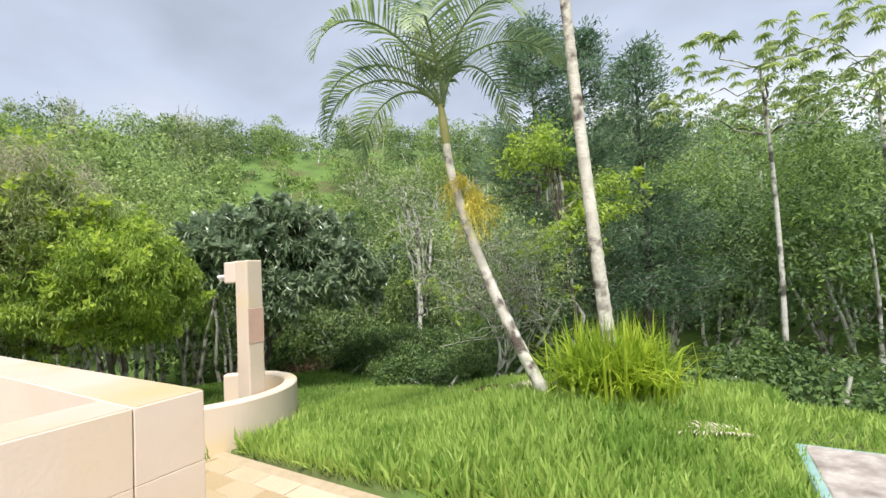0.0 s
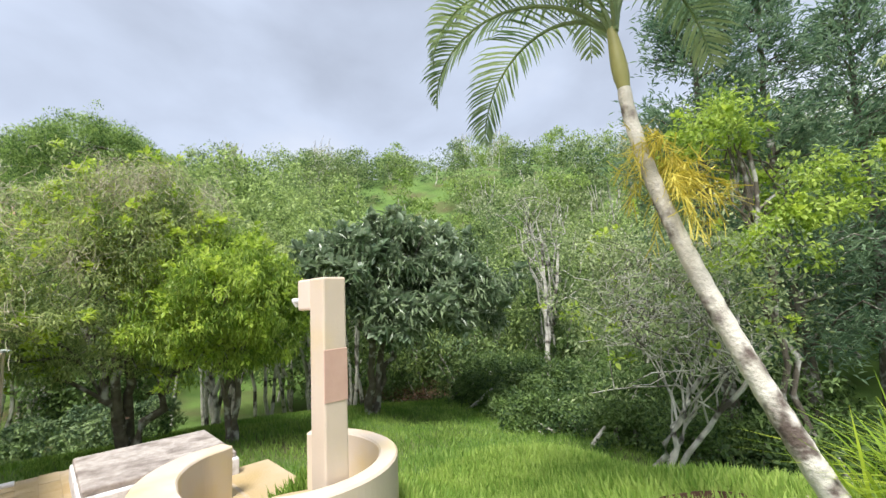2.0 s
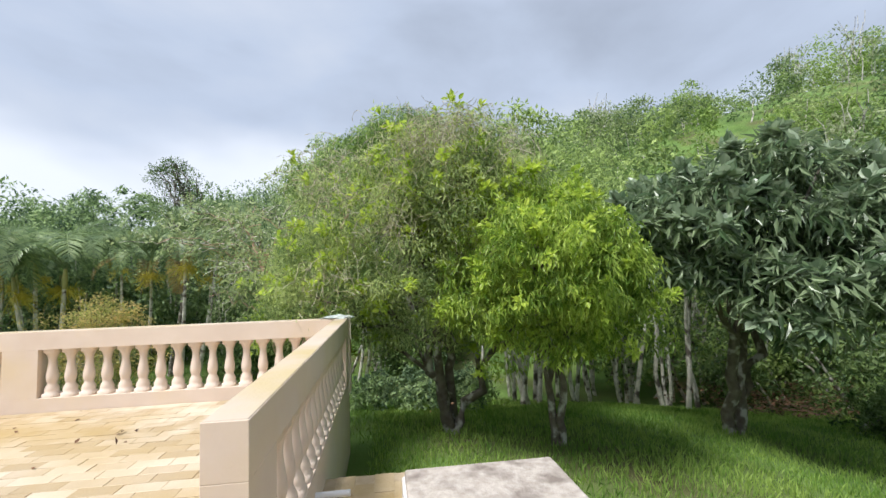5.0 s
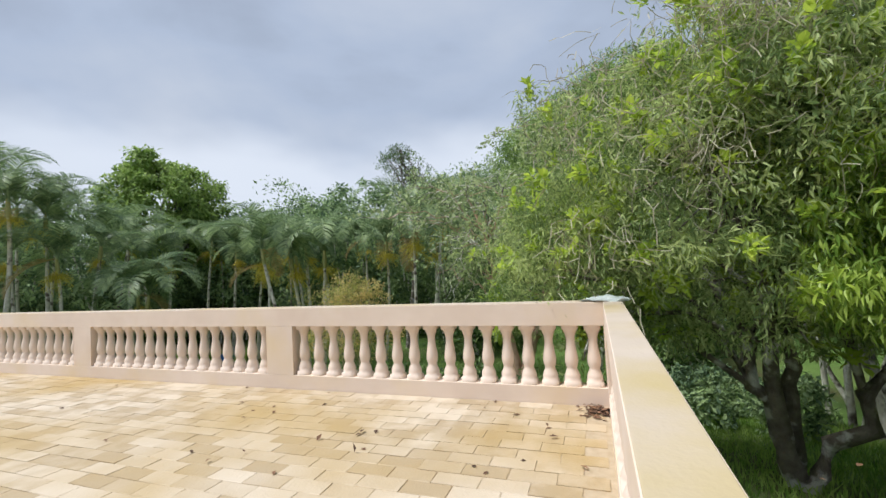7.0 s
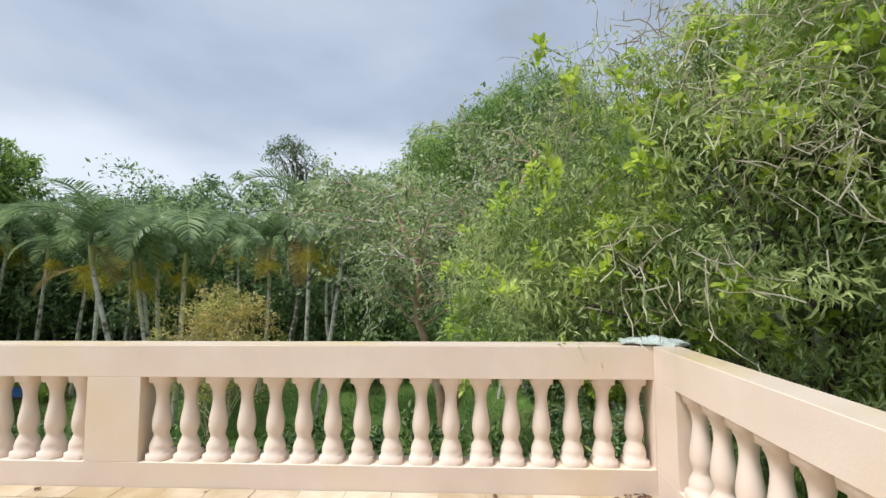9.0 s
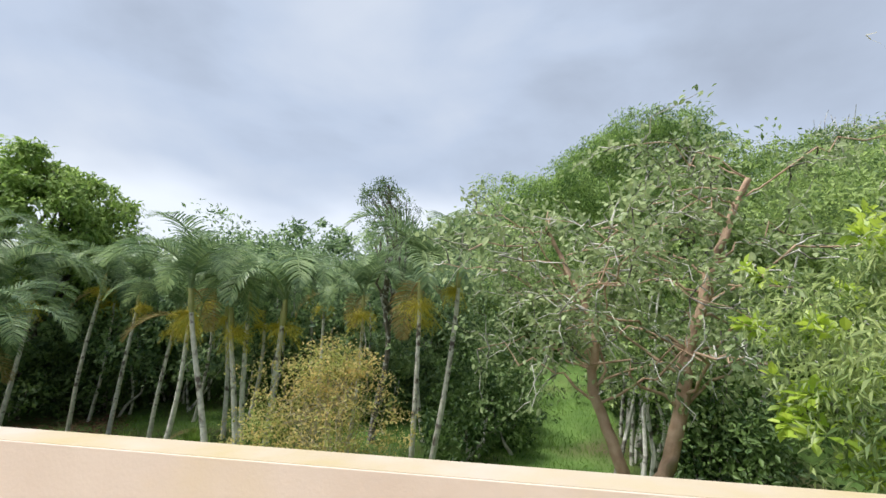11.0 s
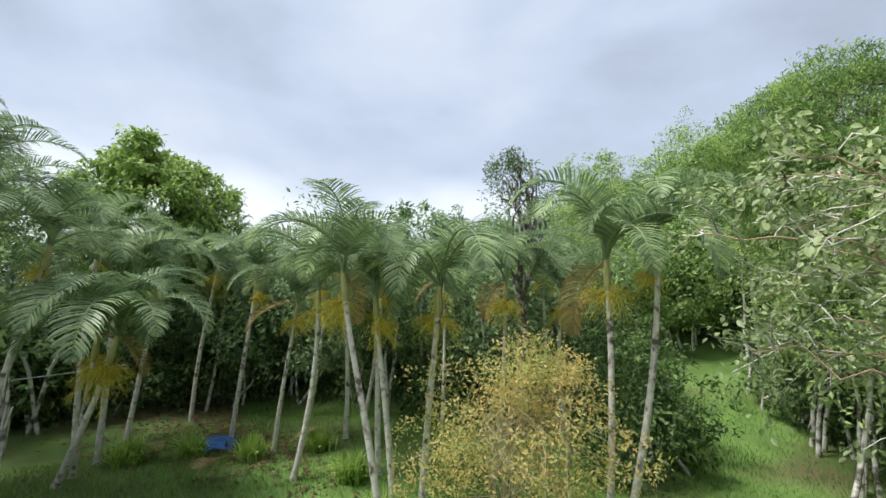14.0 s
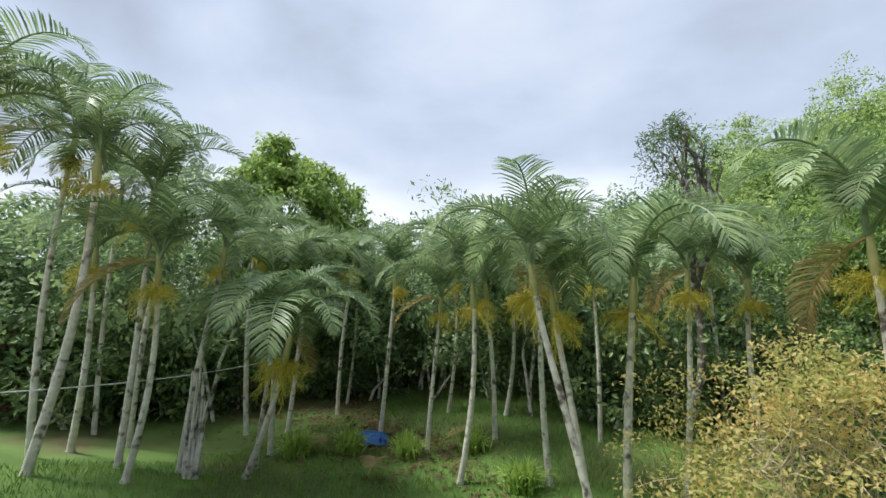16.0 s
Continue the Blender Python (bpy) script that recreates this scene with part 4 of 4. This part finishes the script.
def blades(name, n, area, seed, lo, hi, label, mat=GRASS):
    """Standing grass over an area (x0, x1, y0, y1)."""
    rng = np.random.default_rng(seed)
    x, y = rng.uniform(area[0], area[1], n), rng.uniform(area[2], area[3], n)
    keep = (np.hypot(x + 4.14, y - 2.48) > 0.72) & ((y > 2.62) | (x > -3.9) | (x < -7.32)) & ((y > 1.0) | (x < -9.8))
    x, y = x[keep], y[keep]
    n = len(x)
    z = ground_z(x, y)
    pos = np.stack([x, y, z - 0.02], -1)
    h = lo + (hi - lo) * rng.random(n) * (0.65 + 0.35 * np.sin(x * 2.1 + 1) * np.sin(y * 1.7))
    way = np.stack([rng.normal(0, 0.35, n), rng.normal(0, 0.35, n), np.ones(n)], -1)
    tv = np.array([(-0.024, 0, 0), (0.024, 0, 0), (0.016, 0.6, 0.08), (0, 1, 0.32)])
    v, f = scatter((tv, np.array([(0, 1, 2), (0, 2, 3)])), pos, way, np.abs(h) + 0.05, rng, 2.0)
    ob = hold(name, raw_mesh(name, v, f), mat)
    tagged(ob, label, "grass", kind="stuff")


blades("tall_grass", 120000, (-4.9, 0.1, 2.19, 6.6), 101, 0.04, 0.22, "tall fresh green grass on the mound")
blades("lawn_grass", 38000, (0.1, 4.5, 2.19, 7.5), 104, 0.02, 0.09, "short bright grass round the concrete slab")
# these two lawns carry the shade under the crowns in their blade colour
blades("lawn_grass", 70000, (-14.5, -3.5, 1.2, 12), 102, 0.04, 0.12, "short lawn grass under the trees", GARDEN_GRASS)
blades("lawn_grass", 60000, (-27, -9.9, -16, 1.5), 103, 0.04, 0.13, "short lawn grass among the palms", SHADED_GRASS)


# ---- woods and hillside ----
def woods(name, spots, seed, mat, label, height, radius, leaf, clump_n, leaf_n, trunk_mat=BARK_WHITE, low=0.3, bare=0.0, puff=0.2):
    """Many trees as one mass: crowns in one mesh, thin trunks in another."""
    rng = np.random.default_rng(seed)
    root = thing(name, 0, 0, 0, label, "trees", kind="stuff")
    crowns, stems = [], []
    for x, y in spots:
        z = gz(x, y)
        h, r = height * rng.uniform(0.65, 1.4), radius * rng.uniform(0.65, 1.35)
        c = np.array([x, y, z + h * (0.5 + low / 2)])
        v, f, cl = foliage(c, (r, r, h * (1 - low) / 2), rng, clump_n, leaf_n, leaf, r * puff, LEAF, 0.25, 0.6)
        crowns.append((v, f))
        for _ in range(2):
            foot = np.array([x + rng.normal(0, 0.3), y + rng.normal(0, 0.3), z - 0.2])
            if rng.random() < bare:
                for _ in range(3):
                    stems.append(tube(*bough(c - np.array([0, 0, h * 0.2]), c + np.array([rng.normal(0, 0.5) * r, rng.normal(0, 0.5) * r, h * rng.uniform(0.45, 0.72)]), 0.06, 0.02, rng, 0.0, 6), 4))
            stems.append(tube(*bough(foot, c + rng.normal(0, 0.3, 3) * r, 0.065, 0.025, rng, 0.0, 6, 0.02), 5))
    v, f = merged(crowns)
    hold("crowns", raw_mesh("crowns", v, f), mat, root)
    v, f = merged(stems)
    hold("trunks", raw_mesh("trunks", v, f, True), trunk_mat, root)


rng0 = np.random.default_rng(7)
spots = [(rng0.uniform(-36, -23), rng0.uniform(-34, -5)) for _ in range(90)] + [(rng0.uniform(-24, -16), rng0.uniform(-30, -19)) for _ in range(14)]
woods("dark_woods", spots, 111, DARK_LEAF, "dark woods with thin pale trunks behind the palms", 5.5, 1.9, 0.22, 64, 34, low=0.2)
# low mass in a dark leaf that imitates the shade below the palm crowns
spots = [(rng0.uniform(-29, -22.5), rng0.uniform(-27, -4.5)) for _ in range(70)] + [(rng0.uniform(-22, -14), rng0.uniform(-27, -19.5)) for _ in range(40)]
woods("shaded_thicket", spots, 117, HILL_DARK, "thicket under the palms, its shade put into a dark leaf colour", 2.6, 1.2, 0.2, 50, 24, low=-0.1)
spots = [(rng0.uniform(-34, -21), rng0.uniform(4, 15)) for _ in range(40)] + [(rng0.uniform(-52, -36), rng0.uniform(-6, 10)) for _ in range(40)]
woods("garden_woods", spots, 112, WOODS, "leafy woods along the lawn", 7.0, 1.9, 0.2, 70, 26, low=0.35)
spots = [(rng0.uniform(-20, -2), rng0.uniform(15.5, 24)) for _ in range(46)] + [(rng0.uniform(-20, -13), rng0.uniform(9, 15)) for _ in range(14)]
woods("valley_woods", spots[::2], 113, HILL_DARK, "dark tangled woods at the foot of the hill", 4.4, 1.7, 0.16, 70, 34, low=0.12)
woods("valley_woods", spots[1::2], 152, WOODS, "tangled green woods at the foot of the hill", 4.4, 1.6, 0.16, 64, 34, low=0.15, bare=0.6)
spots = [(rng0.uniform(-2, 16), rng0.uniform(13, 24)) for _ in range(46)]
woods("tall_woods", spots[:24], 114, DARK_LEAF, "tall dense green trees beyond the mound", 6.4, 1.9, 0.14, 90, 44, low=0.15)
woods("tall_woods", spots[24:], 151, FEATHER, "tall bright green trees beyond the mound", 6.0, 1.7, 0.13, 80, 44, low=0.2)
spots = [(rng0.uniform(-3, 10), rng0.uniform(8, 13)) for _ in range(40)] + [(rng0.uniform(-16, -4), rng0.uniform(11, 16)) for _ in range(60)]
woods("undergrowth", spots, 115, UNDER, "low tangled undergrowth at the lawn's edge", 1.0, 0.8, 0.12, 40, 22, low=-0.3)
HILL_KINDS = [("olive green forest covering the hillside", HILL_LEAF, 0.0, 3.6, 2.1, 26), ("dark green trees scattered over the hillside", HILL_DARK, 0.0, 4.2, 2.0, 26),
              ("bright green trees scattered over the hillside", HILL_BRIGHT, 0.0, 3.8, 1.9, 26), ("half bare grey trees scattered over the hillside", HILL_PALE, 1.0, 4.2, 1.6, 12)]
stands = [[] for _ in HILL_KINDS]
while sum(len(q) for q in stands) < 640:
    a, r = rng0.uniform(-1.3, 2.2), 17 + 65 * rng0.random() ** 0.8
    x, y = -4 - r * math.sin(a), 2 + r * math.cos(a)
    if y > 15 or (y > 4 and r > 32) or (r > 44):
        patchy = 0.5 + 0.5 * noise.noise(Vector((x * 0.09, y * 0.09, 4.0))) + rng0.uniform(-0.28, 0.28)
        stands[1 if patchy < 0.36 else 0 if patchy < 0.52 else 3 if patchy < 0.62 else 2].append((x, y))
for k, (label, mat, bare, tall, wide, count) in enumerate(HILL_KINDS):
    woods("hill_forest", stands[k], 116 + 40 * k, mat, label, tall, wide, 0.30, count, 34, low=0.0, bare=bare, puff=0.30)


spots = [(rng0.uniform(-19, -12.5), rng0.uniform(4.5, 10)) for _ in range(16)] + [(rng0.uniform(-29, -22), rng0.uniform(0.6, 4)) for _ in range(12)]
woods("pale_trunk_grove", spots, 118, WOODS, "grove of thin white trunks on the lawn", 5.6, 1.3, 0.16, 60, 24, low=0.5)

spots = [(rng0.uniform(-48, -36), rng0.uniform(-4, 3)) for _ in range(12)] + [(rng0.uniform(-46, -34), rng0.uniform(3, 9)) for _ in range(14)]
woods("feathery_woods", spots, 119, FEATHER, "tall feathery bright green trees beyond the clearing", 5.4, 2.5, 0.26, 90, 34, low=0.1)
spots = [(rng0.uniform(-38, -31), rng0.uniform(-7, 5)) for _ in range(22)]
woods("far_trees", spots, 141, WOODS, "green trees closing the clearing", 4.6, 1.7, 0.2, 80, 26, low=-0.05)
spots = [(rng0.uniform(-34, -24), rng0.uniform(-4.6, -2.6)) for _ in range(14)] + [(rng0.uniform(-36, -30), rng0.uniform(1.5, 5)) for _ in range(10)] + [(rng0.uniform(-26, -18.5), rng0.uniform(1.2, 4.2)) for _ in range(16)] + [(rng0.uniform(-24, -20), rng0.uniform(-3.8, -2.4)) for _ in range(6)]
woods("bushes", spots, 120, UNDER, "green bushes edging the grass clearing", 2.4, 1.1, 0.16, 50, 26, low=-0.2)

rng1 = np.random.default_rng(17)
spots = [(rng1.uniform(-36, -30), rng1.uniform(-0.8, 4.5)) for _ in range(10)]
woods("feathery_woods", spots, 142, FEATHER, "tall feathery green trees on the slope beyond the clearing", 5.6, 2.3, 0.2, 110, 40, low=0.1)
spots = [(rng1.uniform(-37, -29), rng1.uniform(4.0, 9.5)) for _ in range(14)]
woods("feathery_woods", spots, 143, FEATHER, "feathery green trees on the slope above the clearing", 6.4, 2.4, 0.2, 110, 40, low=0.1)
spots = [(rng1.uniform(-18, -8), rng1.uniform(-29, -21)) for _ in range(20)]
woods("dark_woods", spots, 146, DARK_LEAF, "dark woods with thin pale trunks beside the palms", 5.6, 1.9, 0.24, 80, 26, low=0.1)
spots = [(rng1.uniform(-22.5, -19), rng1.uniform(0.5, 2.6)) for _ in range(8)]
woods("pale_trunk_grove", spots, 147, WOODS, "grove of thin white trunks beside the clearing", 4.6, 1.2, 0.14, 70, 26, low=0.35)
spots = [(rng1.uniform(-7.6, -1.5), rng1.uniform(8.5, 10.2)) for _ in range(34)] + [(rng1.uniform(-10.5, -6.0), rng1.uniform(9.3, 12)) for _ in range(26)]
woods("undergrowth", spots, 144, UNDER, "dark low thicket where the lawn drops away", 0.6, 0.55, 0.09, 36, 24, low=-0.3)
# added shrubs: their dark leaf stands in for the dim ground behind the balusters
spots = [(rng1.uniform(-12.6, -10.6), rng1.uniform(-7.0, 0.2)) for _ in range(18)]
woods("shade_shrubs", spots, 145, UNDER, "added low shrubs standing in for the shade under the terrace wall", 0.6, 0.5, 0.10, 40, 24, low=-0.3)

# ---- small things ----
def litter(name, n, x, y, z, sx, sy, seed, mat, size, label):
    rng = np.random.default_rng(seed)
    pos = np.stack([x + rng.normal(0, sx, n), y + rng.normal(0, sy, n), z + np.abs(rng.normal(0, 0.008, n))], -1)
    way = np.stack([rng.normal(0, 1, n), rng.normal(0, 1, n), rng.normal(0.1, 0.12, n)], -1)
    v, f = scatter(LEAF, pos, way, size * rng.uniform(0.6, 1.3, n), rng, 0.4)
    ob = hold(name, raw_mesh(name, v, f), mat)
    tagged(ob, label, "fallen leaves", kind="stuff")


DEAD_LEAF = leafy("dead leaf", (0.07, 0.035, 0.02), (0.24, 0.13, 0.07), 0.8, 0.1)
litter("dry_leaves", 110, -9.36, 0.66, 0.004, 0.09, 0.07, 131, DEAD_LEAF, 0.07, "small heap of dry brown leaves in the terrace corner")
litter("dry_leaves", 40, -8.6, -1.2, 0.003, 0.7, 1.6, 132, DEAD_LEAF, 0.06, "few dry leaves lying on the tiles")
litter("mulch", 9000, -21.5, -13.0, -1.97, 2.2, 3.2, 133, DEAD_LEAF, 0.14, "brown leaf litter under the palms")
litter("mulch", 5000, -11.5, 12.0, -1.82, 3.0, 1.6, 134, DEAD_LEAF, 0.13, "brown leaf litter at the foot of the woods")
for k, (x, y, rz) in enumerate([(-17.2, -12.3, 20), (-17.6, -14.9, 75), (-19.2, -11.9, 130), (-16.4, -12.0, 200)]):
    ob = new("fallen_frond", DRY[k % 2])
    ob.matrix_basis = pose(x, y, gz(x, y) + 0.25, 0, -25, rz) @ Matrix.Diagonal((0.7, 0.7, 0.35, 1))
    tagged(ob, "fallen dry palm frond lying in the grass", "palm frond", "fallen fronds")

tarp_bm = bmesh.new()
bmesh.ops.create_grid(tarp_bm, x_segments=12, y_segments=12, size=0.5)
for v in tarp_bm.verts:
    x, y = v.co.x, v.co.y
    v.co.z = 0.22 * max(0.0, 1 - 3.2 * (x * x + y * y)) + 0.05 * noise.noise(Vector((x * 6, y * 6, 1)))
bmesh.ops.solidify(tarp_bm, geom=tarp_bm.faces[:], thickness=0.01)
ob = part("tarpaulin", tarp_bm, TARP)
ob.matrix_basis = pose(-18.9, -13.9, gz(-18.9, -13.9) + 0.03, 0, 0, 40)
tagged(ob, "small blue tarpaulin heap on the ground", "tarpaulin")

stump = thing("dead_palm", -14.5, -14.6, gz(-14.5, -14.6), "dead palm stump with split grey fibres", "tree stump")
rng1 = np.random.default_rng(9)
pieces = []
for k in range(14):
    a = k * 0.449
    foot = np.array([0.11 * math.cos(a), 0.11 * math.sin(a), -0.1])
    pieces.append(tube(*bough(foot, foot * (0.7, 0.7, 0) + np.array([rng1.normal(0, 0.05), rng1.normal(0, 0.05), rng1.uniform(1.1, 2.0)]), 0.05, 0.014, rng1, 0.0, 7, 0.012), 6))
v, f = merged(pieces)
hold("trunk", raw_mesh("trunk", v, f, True), BARK_WHITE, stump)

shed = thing("shed", -14.6, -24.0, gz(-14.6, -24.0), "small red shed far behind the palms", "shed")
part("wall", box(-1.6, 1.6, -1.2, 1.2, -0.2, 1.9, 0.02), RED, shed)
bm = box(-1.9, 1.9, -1.5, 1.5, 1.88, 2.5, 0.0)
for v in bm.verts:
    if v.co.z > 2.2:
        v.co.y *= 0.08
part("roof", bm, RED, shed)

FLAT = frond_mesh(21, 1.1, 8, 10, 0.26, 26, "fallen_frond")
FLAT.materials.append(material("bleached frond", (0.42, 0.36, 0.26), (0.62, 0.56, 0.44), 0.8, 6, 0.1))
for x, y, rz in [(-1.75, 4.0, 15), (-1.95, 3.9, 60), (-0.1, 3.6, 200)]:
    ob = new("fallen_frond", FLAT)
    ob.matrix_basis = pose(x, y, gz(x, y) + 0.10, 0, 0, rz) @ Matrix.Diagonal((0.6, 0.6, 0.5, 1))
    tagged(ob, "bleached dry palm frond lying in the grass", "palm frond", "fallen fronds")
sheath = bmesh.new()
rows = []
for a in range(10):
    u = a / 9
    w = 0.10 * math.sin(math.pi * (0.12 + 0.8 * u)) + 0.01
    rows.append([sheath.verts.new((0.55 * u, w * math.cos(b), 0.05 + 0.08 * u * u + w * 0.8 * math.sin(b))) for b in (0.1, 0.7, 1.57, 2.44, 3.04)])
for lo, hi in zip(rows, rows[1:]):
    for k in range(4):
        sheath.faces.new((lo[k], lo[k + 1], hi[k + 1], hi[k]))
bmesh.ops.solidify(sheath, geom=sheath.faces[:], thickness=0.008)
ob = part("palm_sheath", sheath, DEAD_LEAF)
ob.matrix_basis = pose(-2.55, 4.15, gz(-2.55, 4.15) + 0.08, 0, 0, 25)
tagged(ob, "curled brown palm sheath lying in the grass", "palm sheath")
bm = bmesh.new()
bmesh.ops.create_cone(bm, cap_ends=True, segments=16, radius1=0.022, radius2=0.022, depth=0.24, matrix=pose(0, 0, 0, 90, 0, 0))
ob = part("drain_pipe", bm, PLASTIC)
ob.matrix_basis = pose(-6.75, 1.05, 0.0)
tagged(ob, "short white drain pipe sticking out of the wall", "pipe")
v, f = tube(*bough((-10.5, -15.0, 0.25), (-18.5, -17.0, -0.1), 0.011, 0.011, np.random.default_rng(3), -0.02, 14, 0.0), 6)
ob = hold("cable", raw_mesh("cable", v, f, True), PLASTIC)
tagged(ob, "thin pale cable strung between the palms", "cable")
for k, (x, y) in enumerate([(-13.6, 1.2), (-13.0, 2.2), (-12.6, 3.2), (-14.4, 2.6)]):
    rngb = np.random.default_rng(300 + k)
    v, f, cl = foliage((0, 0, 0.42), (0.5, 0.5, 0.42), rngb, 70, 30, 0.10, 0.10, LEAF, 0.1, 0.5)
    ob = hold("bush", raw_mesh("bush", v, f), DARK_LEAF)
    ob.matrix_basis = pose(x, y, gz(x, y))
    tagged(ob, "small dark green round bush on the lawn", "bush", "lawn bushes")

# ---- tiles ----
def tile_field(parent, x0, x1, y0, y1, z, near, seed, along="y", long=0.310, short=0.152, joint=0.0045):
    """Running bond tiles; those within near=(x0, x1, y0, y1) are pieces of their own, the rest one mesh."""
    rng = np.random.default_rng(seed)
    meshes = []
    for k in range(6):
        lx, ly = (short - joint, long - joint) if along == "y" else (long - joint, short - joint)
        bm = box(-lx / 2, lx / 2, -ly / 2, ly / 2, -0.014, 0.0, 0.003, 1)
        for v in bm.verts:
            v.co.x += rng.normal(0, 0.0015)
            v.co.y += rng.normal(0, 0.0015)
        me = bpy.data.meshes.new("tile")
        bm.to_mesh(me)
        bm.free()
        me.materials.append(TILE)
        meshes.append(me)
    top = np.array([(-0.5, -0.5, 0), (0.5, -0.5, 0), (0.5, 0.5, 0), (-0.5, 0.5, 0), (-0.5, -0.5, -0.012), (0.5, -0.5, -0.012), (0.5, 0.5, -0.012), (-0.5, 0.5, -0.012)])
    quads = np.array([(0, 1, 2, 3), (4, 5, 1, 0), (5, 6, 2, 1), (6, 7, 3, 2), (7, 4, 0, 3)])
    rest, count = [], 0
    dx, dy = (short, long) if along == "y" else (long, short)
    nx, ny = int((x1 - x0) / dx), int((y1 - y0) / dy)
    for i in range(nx):
        for j in range(ny):
            x, y = x0 + (i + 0.5) * dx, y0 + (j + 0.5) * dy
            if along == "y":
                y += 0.5 * long * (i % 2)
                if y + dy / 2 > y1:
                    continue
            else:
                x += 0.5 * long * (j % 2)
                if x + dx / 2 > x1:
                    continue
            lift = rng.normal(0, 0.0012)
            if near[0] < x < near[1] and near[2] < y < near[3] and count < 300:
                ob = new("tile", meshes[rng.integers(6)])
                ob.parent = parent
                ob.matrix_basis = pose(x, y, z + lift, rng.normal(0, 0.25), rng.normal(0, 0.25), rng.normal(0, 0.35))
                count += 1
            else:
                rest.append((top * (dx - joint, dy - joint, 1) + (x, y, z + lift), quads))
    v, f = merged(rest)
    ob = hold("tiles", raw_mesh("tiles", v, f), TILE_FAR, parent)
    tagged(ob, kind="stuff")


tile_field(floor, -9.50, -1.98, -14.0, 0.785, 0.0, (-8.3, -6.4, -3.0, 0.4), 121)
tile_field(pave, -7.28, -4.76, 1.02, 2.56, -0.12, (-6.6, -4.7, 1.0, 2.57), 122, "x")
tile_field(pave_upper, -4.74, 4.6, 1.0, 2.155, 0.08, (-4.4, -1.6, 1.4, 2.2), 123, "x")
